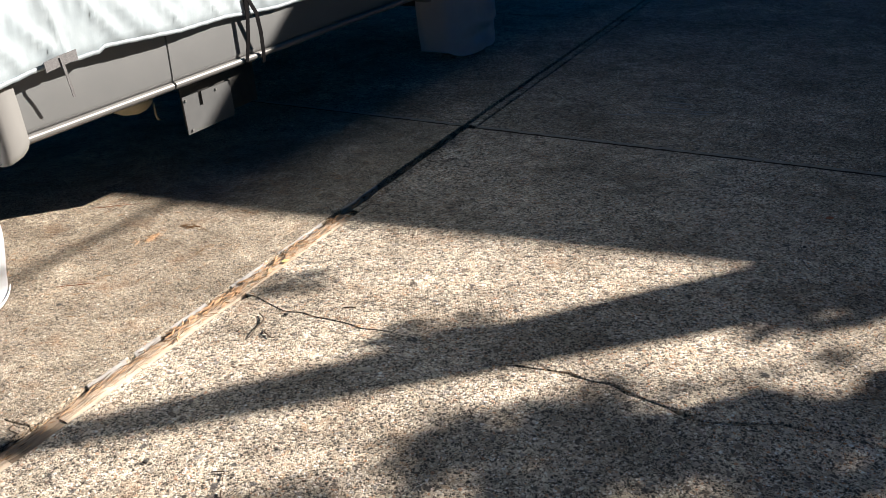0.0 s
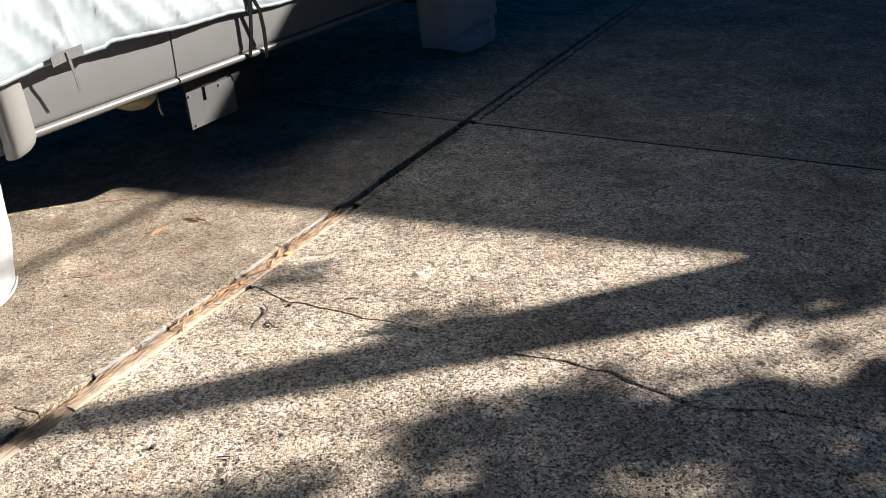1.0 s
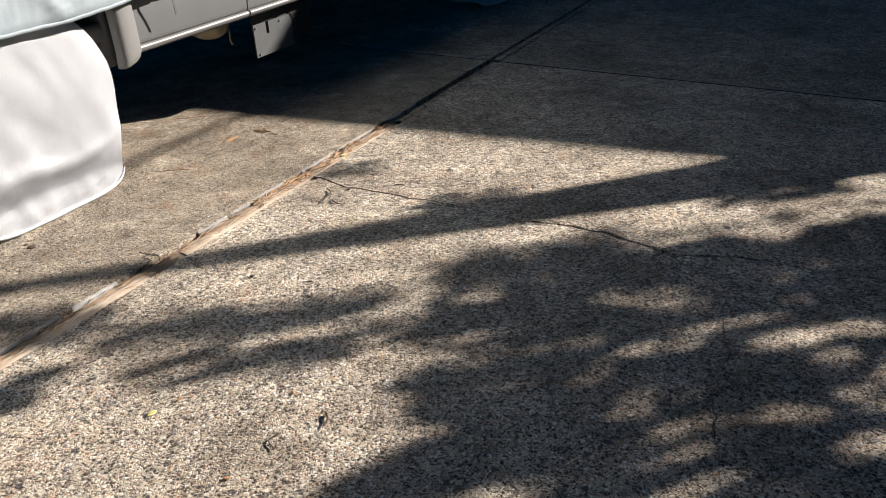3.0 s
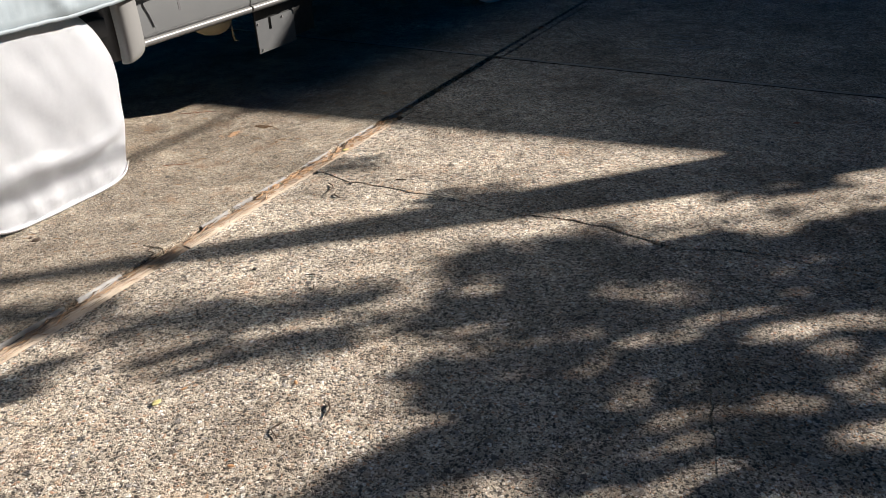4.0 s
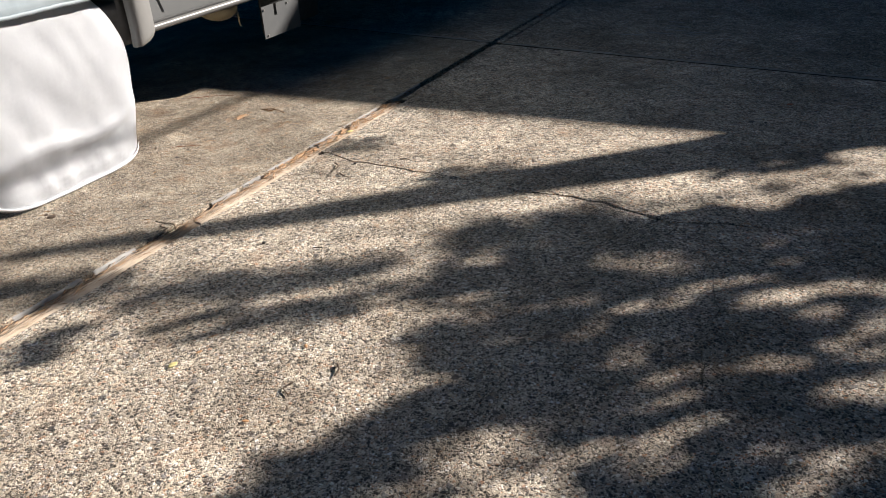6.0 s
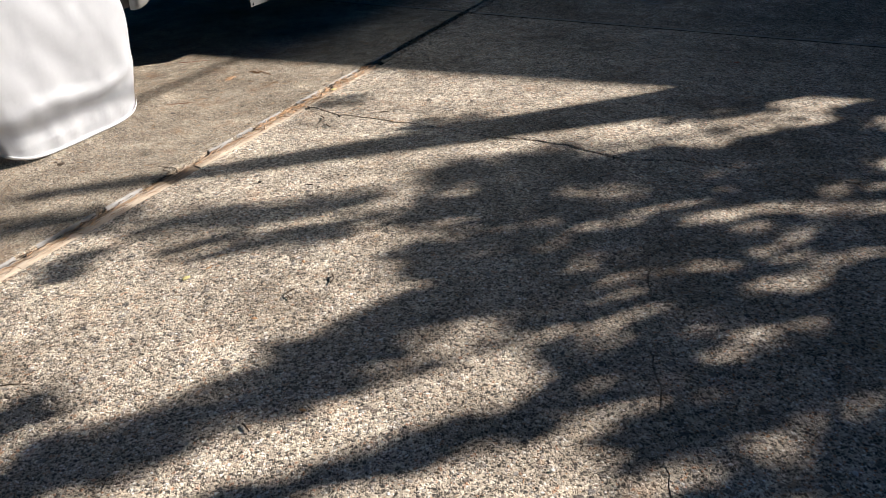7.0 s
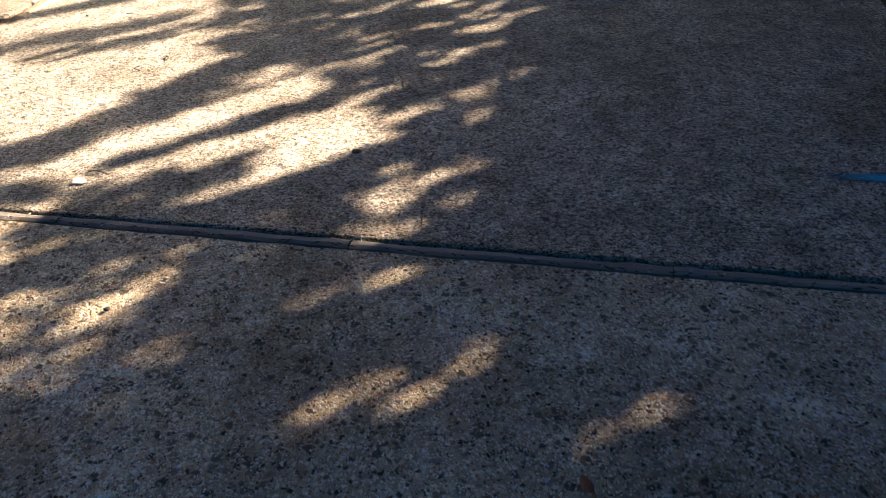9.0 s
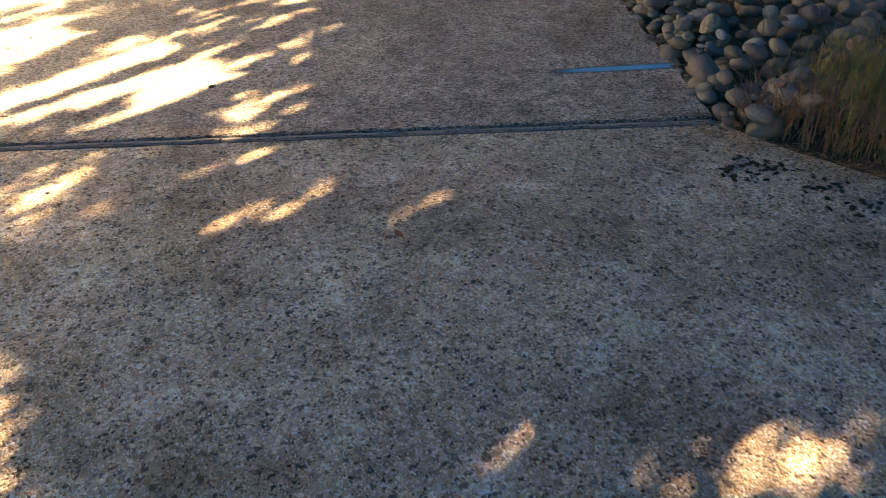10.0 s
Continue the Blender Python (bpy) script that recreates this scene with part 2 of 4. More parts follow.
def spray_mat(name, low, high, fade, half, full=0.95):
    """Paint sprayed or scuffed on the stones, thin at its start and edges; x runs along the stroke, y across it."""
    m, n, l, b = mat(name, 0.6)
    co = n.new("ShaderNodeTexCoord").outputs["Object"]
    sep = n.new("ShaderNodeSeparateXYZ")
    l.new(co, sep.inputs[0])
    along = n.new("ShaderNodeMapRange")
    l.new(sep.outputs[0], along.inputs[0])
    along.inputs[1].default_value, along.inputs[2].default_value = -0.02, fade
    across = n.new("ShaderNodeMapRange")
    l.new(maths(n, l, "ABSOLUTE", sep.outputs[1]), across.inputs[0])
    across.inputs[1].default_value, across.inputs[2].default_value = half, half * 0.2
    grain = noise_tex(n, l, co, 130, 4, 0.7)
    a = maths(n, l, "MULTIPLY", along.outputs[0], across.outputs[0])
    a = maths(n, l, "ADD", a, maths(n, l, "SUBTRACT", grain, 0.60))
    alpha = ramp(n, l, a, [(0.06, (0, 0, 0)), (0.66, (1, 1, 1))])
    l.new(maths(n, l, "MULTIPLY", alpha, full), b.inputs["Alpha"])
    l.new(mix(n, l, low, high, grain), b.inputs["Base Color"])
    bump(n, l, b, grain, 0.5, 0.004)
    return m


BLUE = spray_mat("blue_marking_paint", (0.0, 0.42, 0.72), (0.01, 0.58, 0.88), 0.30, 0.048)
SCUFF = spray_mat("pale_scuff", (0.50, 0.50, 0.48), (0.66, 0.66, 0.64), 0.06, 0.020, 0.6)


# ---- builders ----
def thing(name, v=0.0, u=0.0, z=0.0, turn=0.0, label="", category="", group="", kind=""):
    ob = new(name)
    ob.matrix_world = GRID @ pose(v, u, z, 0, 0, turn)
    ob.empty_display_size = 0.1
    return tagged(ob, label, category, group, kind)


def part(name, bm, material, parent=None, label="", smooth=True, m=None):
    me = bpy.data.meshes.new(name)
    bmesh.ops.recalc_face_normals(bm, faces=bm.faces)
    bm.to_mesh(me)
    bm.free()
    for p in me.polygons:
        p.use_smooth = smooth
    me.materials.append(material)
    ob = new(name, me)
    if parent:
        ob.parent = parent
    if m is not None:
        ob.matrix_basis = m
    if label:
        ob["label"] = label
    return ob


def raw(name, verts, faces, material, parent=None, label="", smooth=False, m=None):
    me = bpy.data.meshes.new(name)
    me.from_pydata(verts, [], faces)
    me.update()
    for p in me.polygons:
        p.use_smooth = smooth
    me.materials.append(material)
    ob = new(name, me)
    if parent:
        ob.parent = parent
    if m is not None:
        ob.matrix_basis = m
    if label:
        ob["label"] = label
    return ob


def box(bm, x0, x1, y0, y1, z0, z1, bev=0.0):
    r = bmesh.ops.create_cube(bm, size=1)
    bmesh.ops.scale(bm, vec=(x1 - x0, y1 - y0, z1 - z0), verts=r["verts"])
    bmesh.ops.translate(bm, vec=((x0 + x1) / 2, (y0 + y1) / 2, (z0 + z1) / 2), verts=r["verts"])
    if bev:
        es = list({e for q in r["verts"] for e in q.link_edges})
        bmesh.ops.bevel(bm, geom=es, offset=bev, segments=2, affect="EDGES", profile=0.5)
    return bm


def tube(bm, pts, radii, sides=8):
    """A round bar through pts, with a radius at each."""
    rings = []
    pts = [Vector(p) for p in pts]
    for i, p in enumerate(pts):
        d = (pts[min(i + 1, len(pts) - 1)] - pts[max(i - 1, 0)]).normalized()
        side = d.cross(Vector((0, 0, 1)) if abs(d.z) < 0.9 else Vector((1, 0, 0))).normalized()
        up = side.cross(d)
        rings.append([bm.verts.new(p + radii[i] * (math.cos(6.2832 * k / sides) * side + math.sin(6.2832 * k / sides) * up)) for k in range(sides)])
    for a, b in zip(rings, rings[1:]):
        for k in range(sides):
            bm.faces.new((a[k], a[(k + 1) % sides], b[(k + 1) % sides], b[k]))
    bm.faces.new(rings[0])
    bm.faces.new(rings[-1])
    return bm


def ribbon(bm, pts, width, thick=0.003, wide=(0, 1, 0)):
    """A flat strap through pts, its width along wide."""
    w, rings = Vector(wide).normalized() * width / 2, []
    pts = [Vector(p) for p in pts]
    for i, p in enumerate(pts):
        d = (pts[min(i + 1, len(pts) - 1)] - pts[max(i - 1, 0)]).normalized()
        nrm = d.cross(w).normalized() * thick / 2
        rings.append([bm.verts.new(p + s) for s in (w + nrm, w - nrm, -w - nrm, nrm - w)])
    for a, b in zip(rings, rings[1:]):
        for k in range(4):
            bm.faces.new((a[k], a[(k + 1) % 4], b[(k + 1) % 4], b[k]))
    bm.faces.new(rings[0])
    bm.faces.new(rings[-1])
    return bm


# ---- ground and slabs ----
g = bmesh.new()
bmesh.ops.create_grid(g, x_segments=1, y_segments=1, size=400)
ground = part("ground", g, EARTH, label="dry bare earth around the driveway", m=pose(0, 0, -0.12))
tagged(ground, category="ground", kind="structure")


def rough_line(pts, step=0.05, wob=0.004, seed=0):
    """Points along a line through pts, close together and a little uneven."""
    out = []
    for (x0, y0), (x1, y1) in zip(pts, pts[1:]):
        ln = math.hypot(x1 - x0, y1 - y0)
        k = max(1, int(ln / step))
        nx, ny = -(y1 - y0) / ln, (x1 - x0) / ln
        for i in range(k):
            f = i / k
            x, y = x0 + (x1 - x0) * f, y0 + (y1 - y0) * f
            o = wob * (noise.noise((x * 9 + seed, y * 9, seed)) + 0.7 * noise.noise((x * 31, y * 31 + seed, 3 + seed)))
            out.append((x + nx * o, y + ny * o))
    out.append(pts[-1])
    return out


def slab(name, outline, parent, material, top=0.0, bev=0.006, deep=0.10):
    """A concrete slab with a rounded top edge, from its outline (anticlockwise)."""
    k = len(outline)
    edge = [o[2] if len(o) > 2 else bev for o in outline]
    outline = [o[:2] for o in outline]
    inner = []
    for i in range(k):
        p, q, r = Vector(outline[i - 1]), Vector(outline[i]), Vector(outline[(i + 1) % k])
        d = (r - p).normalized()
        inner.append(q + Vector((-d.y, d.x)) * edge[i])
    verts = [(*p, top) for p in inner] + [(*((Vector(p) + Vector(o) * 2) / 3), top - e * 0.4) for p, o, e in zip(inner, outline, edge)]
    verts += [(*p, top - e * 1.3) for p, e in zip(outline, edge)] + [(*p, top - deep) for p in outline]
    faces = [tuple(range(k))]
    for ring in range(3):
        a, b = ring * k, (ring + 1) * k
        faces += [(a + i, b + i, b + (i + 1) % k, a + (i + 1) % k) for i in range(k)]
    return raw(name, verts, faces, material, parent)


driveway = thing("driveway", label="exposed-aggregate concrete driveway with cracks and joints", category="driveway", kind="structure")
sub = box(bmesh.new(), -7.2, 5.2, -7.2, 13.2, -0.115, -0.045)
part("bedding", sub, SOIL, driveway, "dark soil showing in the joints", smooth=False)

W0, W1 = -2.052, -1.962          # the long joint
N0, N1 = -0.758, -0.700          # the near cross joint
F0, F1 = 4.026, 4.068            # the far cross joint
RIGHT = 2.43

crack = rough_line([(W1, 1.99), (-1.74, 1.935), (-1.58, 1.965), (-1.42, 1.958), (-1.21, 1.972), (-0.95, 1.94), (-0.72, 1.99), (-0.53, 1.98), (-0.39, 1.94),
                    (-0.27, 1.925), (-0.04, 2.0), (0.19, 2.01), (0.46, 2.045), (0.70, 2.02), (0.94, 1.945), (1.5, 1.90), (RIGHT, 1.97)], 0.03, 0.016, 4)
fork = rough_line([(-0.27, 1.92), (-0.15, 1.78), (-0.04, 1.63), (0.03, 1.40), (0.03, 1.20), (0.10, 0.90), (0.21, 0.56), (0.33, 0.16), (0.43, -0.09), (0.51, -0.30), (0.53, -0.50), (0.56, N1)], 0.03, 0.018, 9)


def shift(line, dx, dy):
    """The side of a crack, which opens and closes along its way: a hair's width, wider between the forks."""
    out = []
    for x, y in line:
        w = 0.55 + 0.45 * math.sin(37 * x + 23 * y)
        if dx == 0:
            w *= 0.12 + 1.7 * math.exp(-((x + 0.34) / 0.40) ** 2) + 0.25 * math.exp(-((x - 0.6) / 0.5) ** 2)
        out.append((x + dx * w, y + dy * w, 0.0006 + 0.004 * w * (0.6 if dx == 0 else 0.25)))
    return out


def split_at(line, x):
    i = min(range(len(line)), key=lambda j: abs(line[j][0] - x))
    return line[:i + 1], line[i:]


c_left, c_right = split_at(crack, -0.27)
side_l = rough_line([(W1, 1.98), (W1, N1)], 0.05, 0.006, 2)
# far of the crack
slab("concrete_slab", shift(crack, 0, 0.004) + rough_line([(RIGHT, 1.97), (RIGHT, F0)], 0.1, 0.004)[1:] + rough_line([(RIGHT, F0), (W1, F0)], 0.06, 0.003)[1:] + rough_line([(W1, F0), (W1, 2.0)], 0.05, 0.006, 2)[1:-1], driveway, CONC)
# near the crack, either side of the fork
slab("concrete_slab", side_l[1:-1] + rough_line([(W1, N1), (0.56, N1)], 0.05, 0.005, 5)[:-1] + shift(fork[::-1], -0.0021, 0)[:-1] + shift(c_left[::-1], 0, -0.005)[:-1], driveway, CONC, -0.003)
slab("concrete_slab", shift(fork, 0.0021, 0) + rough_line([(0.56, N1), (RIGHT, N1)], 0.05, 0.005, 5)[1:] + rough_line([(RIGHT, N1), (RIGHT, 1.97)], 0.1, 0.01, 7)[1:-1] + shift(c_right[::-1], 0, -0.005)[:-1], driveway, CONC, -0.001)
# the strip beside the vehicle, with a short crack from the joint
short = [(W0, 1.108), (-2.08, 1.104), (-2.11, 1.098), (-2.15, 1.094), (-2.11, 1.095), (-2.08, 1.100), (W0, 1.103)]
slab("concrete_slab", rough_line([(-6.6, N1), (W0, N1)], 0.08, 0.005, 5)[:-1] + rough_line([(W0, N1), (W0, 1.09)], 0.05, 0.008, 11)[:-1] + short[::-1] + rough_line([(W0, 1.12), (W0, F0)], 0.05, 0.008, 11)[1:-1] + rough_line([(W0, F0), (-6.6, F0)], 0.08, 0.003), driveway, CONC_SIDE, 0.002)
# far slabs
for v0, v1 in ((-6.6, W0), (W1, RIGHT)):
    for u0, u1 in ((F1, 7.12), (7.14, 12.9)):
        slab("concrete_slab", rough_line([(v0, u0), (v1, u0)], 0.08, 0.003)[:-1] + rough_line([(v1, u0), (v1, u1)], 0.08, 0.003)[:-1] + rough_line([(v1, u1), (v0, u1)], 0.1, 0.003)[:-1] + rough_line([(v0, u1), (v0, u0)], 0.1, 0.003)[:-1], driveway, CONC_FAR, 0.0)
# the apron nearest the street flares outwards
apron = [(2.44, N0), (2.52, -0.88), (2.68, -1.07), (2.86, -1.26), (3.25, -1.62), (3.9, -2.2), (4.9, -3.0)]
slab("concrete_slab", rough_line([(W1, -6.9), (4.9, -6.9), (4.9, -3.0)], 0.3, 0.0)[:-1] + rough_line(apron[::-1], 0.05, 0.012, 6)[:-1] + rough_line([(2.44, N0), (W1, N0)], 0.05, 0.006, 8)[:-1] + rough_line([(W1, N0), (W1, -6.9)], 0.2, 0.004)[:-1], driveway, CONC_NEAR, -0.006)
slab("concrete_slab", rough_line([(-6.6, -6.9), (W0, -6.9), (W0, N0), (-6.6, N0), (-6.6, -6.9)], 0.2, 0.004)[:-1], driveway, CONC_NEAR, -0.006)

# boards and mortar in the joints
rnd = random.Random(5)


def board(name, x0, x1, y0, y1, z, material, label="", amp=1.0):
    """A splintered length of board lying in a joint."""
    n = max(3, int((y1 - y0) / 0.03))
    verts, faces = [], []
    for i in range(n + 1):
        y = y0 + (y1 - y0) * i / n
        taper = 0.95 if i in (0, n) else 1.0
        e0 = amp * 0.007 * noise.noise((y * 14, 1.3, x0)) + amp * 0.004 * noise.noise((y * 50, 2, x0))
        e1 = amp * 0.007 * noise.noise((y * 11, 7.7, x1)) + amp * 0.004 * noise.noise((y * 47, 5, x1))
        c = (x0 + x1) / 2
        a, b = c + (x0 + e0 - c) * taper, c + (x1 + e1 - c) * taper
        h = z + 0.004 * noise.noise((y * 20, 0, 3))
        verts += [(a, y, h - 0.03), (a, y, h - 0.003), (a * 0.7 + b * 0.3, y, h + 0.002), (a * 0.3 + b * 0.7, y, h + 0.001 - 0.004 * abs(noise.noise((y * 40, 3, 1)))), (b, y, h - 0.004), (b, y, h - 0.03)]
        if i:
            o = 6 * (i - 1)
            faces += [(o + k, o + k + 6, o + k + 7, o + k + 1) for k in range(5)]
    return raw(name, verts, faces, material, driveway, label, smooth=False)


for y0, y1 in ((-0.6, 0.232), (0.235, 0.98), (1.17, 1.468), (1.471, 2.036), (2.040, 2.317), (2.320, 2.75)):
    board("joint_board", W0 + 0.040, W1 - 0.001, y0, y1, -0.004 - 0.003 * rnd.random(), WOOD, "pale splintered pine expansion board", 1.5)
    board("rotten_strip", W0 + 0.006, W0 + 0.040, y0, y1, -0.013, FIBRE, "brown fibrous rotten wood")
board("joint_board", W0 + 0.012, W1 - 0.004, 0.984, 1.167, -0.010, FIBRE, "brown fibrous expansion board")
# dark strips stand in for the shaded, empty groove
for y0, y1 in ((2.8, 3.2), (3.25, 3.7), (3.74, 3.98)):
    board("joint_board", W0 + 0.05, W1 - 0.012, y0, y1, -0.034, SOIL, "dark strip low in the joint where the board is gone")
for y0, y1 in ((2.79, 3.16), (3.17, 3.62), (3.63, 4.02)):
    board("mortar_fillet", W1 - 0.046, W1 + 0.002, y0, y1, -0.002, CONC_FAR, "worn mortar fillet along the joint", 1.6)
for y0, y1 in ((4.07, 5.6), (5.62, 7.1), (7.15, 9.0), (9.03, 12.8)):
    board("joint_board", W0 + 0.022, W1 - 0.016, y0, y1, -0.003, CONC_FAR, "worn grey filler in the joint", 1.8)
for y0, y1 in ((-6.8, -3.6), (-3.55, -0.8)):
    board("joint_board", W0 + 0.02, W1 - 0.01, y0, y1, -0.006, GREYWOOD, "weathered grey expansion board")
y0 = -0.6
while y0 < 2.9:
    y1 = y0 + rnd.uniform(0.12, 0.4)
    if not 0.9 < (y0 + y1) / 2 < 1.2:
        board("mortar_lip", W0 - 0.003, W0 + rnd.uniform(0.002, 0.009), y0, y1, 0.0005, LIME, "thin pale mortar edge along the joint", 0.7)
    y0 = y1 + rnd.uniform(0.02, 0.16)
# the near cross joint: two strips with a dark groove between them


def cross_board(v0, v1, u0, u1, z, material, label):
    ob = board("joint_board", u0, u1, v0, v1, z, material, label)
    ob.matrix_basis = Matrix(((0, 1, 0, 0), (1, 0, 0, 0), (0, 0, 1, 0), (0, 0, 0, 1)))
    return ob


for v0, v1 in ((-1.95, -0.606), (-0.6, 0.352), (0.358, 1.286), (1.29, 2.42)):
    cross_board(v0, v1, N0 + 0.006, N1 - 0.010, -0.004 - 0.001 * rnd.random(), SLATWOOD, "worn grey-brown board in the cross joint")
for v0, v1 in ((-6.5, -4.3), (-4.29, W0), (W1, -0.4), (-0.39, 1.1), (1.11, 2.42)):
    # strip near the surface puts the groove's shade into colour
    cross_board(v0, v1, F0 + 0.002, F0 + 0.024, -0.002, SOIL, "dark strip standing in for the shaded groove of the far joint")
    cross_board(v0, v1, F0 + 0.025, F1 - 0.001, 0.003, FILL, "pale grey mortar ridge in the far cross joint")

# ---- motorhome under its cover ----
SIDE = -2.768
rv = thing("motorhome", -3.9, 3.8, 0, label="silver-grey motorhome under a pale fabric cover, parked on the driveway", category="motorhome")
OFF = Vector((-3.9, 3.8, 0))


def rp(name, bm, material, parent=rv, label="", smooth=True):
    if parent is rv:
        bmesh.ops.translate(bm, vec=-OFF, verts=bm.verts)
    return part(name, bm, material, parent, label, smooth)


def extrude_u(profile, u0, u1, steps=1, bow=0.0):
    """A strip with the (v, z) profile, run along the vehicle."""
    bm, rows_ = bmesh.new(), []
    for i in range(steps + 1):
        f = i / steps
        rows_.append([bm.verts.new((v, u0 + (u1 - u0) * f, z)) for v, z in profile])
    for a, b in zip(rows_, rows_[1:]):
        for k in range(len(profile) - 1):
            bm.faces.new((a[k], b[k], b[k + 1], a[k + 1]))
    for end in (rows_[0], rows_[-1]):
        bm.faces.new([bm.verts.new(q.co) for q in end])
    return bm


skirt = [(SIDE - 0.03, 1.25), (SIDE + 0.002, 1.2), (SIDE + 0.004, 0.9), (SIDE, 0.72), (SIDE - 0.006, 0.60), (SIDE - 0.012, 0.578), (SIDE - 0.04, 0.578), (SIDE - 0.06, 1.25)]
trim = [(SIDE - 0.012, 0.577), (SIDE + 0.002, 0.573), (SIDE + 0.007, 0.564), (SIDE + 0.004, 0.552), (SIDE - 0.012, 0.540), (SIDE - 0.05, 0.532), (SIDE - 0.06, 0.577)]
for u0, u1 in ((0.35, 0.64), (1.80, 2.603), (2.613, 4.84), (6.32, 7.35)):
    sp = rp("skirt_panel", extrude_u(skirt, u0, u1), PANEL, label="silver-grey painted side skirt")
    rp("sill_trim", extrude_u(trim, u0 + 0.002, u1 - 0.002), SILL, label="rounded sill edge, lighter to carry its highlight")
far_skirt = box(bmesh.new(), -5.06, -5.0, 0.35, 7.35, 0.55, 1.25)
rp("skirt_panel", far_skirt, PANEL)
rp("body", box(bmesh.new(), -5.0, SIDE - 0.07, 0.38, 7.3, 0.95, 2.85, 0.08), PANEL)
rp("floor_pan", box(bmesh.new(), -4.95, SIDE - 0.08, 0.4, 7.25, 0.62, 0.70), UNDER)
for v in (-3.45, -4.35):
    rp("chassis_rail", box(bmesh.new(), v - 0.04, v + 0.04, 0.45, 7.2, 0.46, 0.62, 0.008), UNDER)
for u in (1.22, 5.72):
    rp("axle", tube(bmesh.new(), [(-4.9, u, 0.38), (-3.0, u, 0.38)], [0.06, 0.06], 10), UNDER)
    # well walls added to block sun passing below the body; the near one reaches low
    rp("wheel_well_block", box(bmesh.new(), -3.5, SIDE - 0.075, u - 0.55, u - 0.5, 0.5, 1.2), UNDER)
    rp("wheel_well_block", box(bmesh.new(), -3.5, SIDE - 0.075, u + 0.5, u + 0.55, 0.5, 1.2), UNDER)
    rp("wheel_well_block", box(bmesh.new(), -3.47, -3.42, u - 0.52, u + 0.52, 0.10 if u < 3 else 0.5, 1.2), UNDER)
    for v in (-2.90, -4.88):
        w = bmesh.new()
        prof = [(0.20, 0.10), (0.33, 0.11), (0.365, 0.09), (0.375, 0.0), (0.365, -0.09), (0.33, -0.11), (0.20, -0.10)]
        ring = []
        for k in range(28):
            c, s = math.cos(6.2832 * k / 28), math.sin(6.2832 * k / 28)
            ring.append([w.verts.new((v + x, u + r * c, 0.376 + r * s)) for r, x in prof])
        for k in range(28):
            for j in range(len(prof) - 1):
                w.faces.new((ring[k][j], ring[(k + 1) % 28][j], ring[(k + 1) % 28][j + 1], ring[k][j + 1]))
        w.faces.new([r[0] for r in ring])
        w.faces.new([r[-1] for r in ring][::-1])
        rp("wheel", w, RUBBER, label="black rubber wheel")


def flare(u):
    """A squarish wheel-arch flare, standing proud of the side, with rounded feet."""
    bm = bmesh.new()
    path = []
    for k in range(41):
        a = math.pi * k / 40
        c, s = math.cos(a), math.sin(a)
        path.append((u + 0.53 * math.copysign(abs(c) ** 0.35, c), 0.56 + 0.53 * s ** 0.6, math.copysign(abs(c) ** 0.6, c), s ** 0.8))
    feet = [(0.500, 0.05, 0.35), (0.503, 0.080, 0.7), (0.515, 0.115, 0.9), (0.535, 0.14, 1.0)]
    path = [(path[0][0] - 0.004, z, 1, 0, w, q) for z, w, q in feet] + [(*p_, 0.15, 1.0) for p_ in path] + [(path[-1][0] + 0.004, z, -1, 0, w, q) for z, w, q in feet[::-1]]
    rows_ = []
    for y, z, ny, nz, w, q in path:
        prof = [(-0.016, 0.020), (0.004, 0.022), (0.026 * q, 0.027), (0.036 * q, 0.03 + 0.02 * w / 0.15), (0.034 * q, 0.09 * w / 0.15), (0.020 * q, w - 0.012), (0.0, w), (-0.06, w)]
        rows_.append([bm.verts.new((SIDE + x, y + ny * o, z + nz * o)) for x, o in prof])
    for a, b in zip(rows_, rows_[1:]):
        for k in range(len(a) - 1):
            bm.faces.new((a[k], b[k], b[k + 1], a[k + 1]))
    bm.faces.new(rows_[0])
    bm.faces.new(rows_[-1])
    return bm


for u in (1.165, 5.58):
    rp("wheel_flare", flare(u), FLARE, label="pale grey plastic wheel-arch flare")

# plate, tank and hook below the floor
pl = bmesh.new()
for y0, y1, z0, z1 in ((2.742, 2.848, 0.272, 0.456), (2.848, 2.872, 0.272, 0.388), (2.872, 3.08, 0.272, 0.454)):
    box(pl, -2.886, -2.880, y0, y1, z0, z1)
bmesh.ops.remove_doubles(pl, verts=pl.verts, dist=0.0005)
plate = rp("mud_plate", pl, STEEL, label="grey sheet-metal plate hanging below the sill", smooth=False)
# dark sheet added behind the plate to stop sun slivers on the ground
rp("plate_light_block", box(bmesh.new(), -2.900, -2.8885, 2.748, 3.28, 0.30, 0.62), RUBBER)
for y, z in ((2.757, 0.437), (2.770, 0.288), (2.97, 0.437)):
    bo = bmesh.new()
    bmesh.ops.create_cone(bo, cap_ends=True, segments=6, radius1=0.007, radius2=0.006, depth=0.008, matrix=pose(-2.877, y, z, 0, 90, 0))
    rp("bolt", bo, SILL, label="small bright bolt", smooth=False)
tk = bmesh.new()
bmesh.ops.create_uvsphere(tk, u_segments=20, v_segments=12, radius=1, matrix=Matrix.Translation((-3.08, 2.60, 0.475)) @ Matrix.Diagonal((0.12, 0.11, 0.075, 1)))
rp("tank", tk, TANK, label="yellowed plastic tank under the floor")
rp("tank_hook", ribbon(bmesh.new(), [(-3.0, 2.675, 0.44), (-3.0, 2.672, 0.385), (-3.0, 2.682, 0.355), (-2.995, 2.700, 0.350)], 0.012, 0.004, (1, 0, 0)), TANK, label="small pale hook")

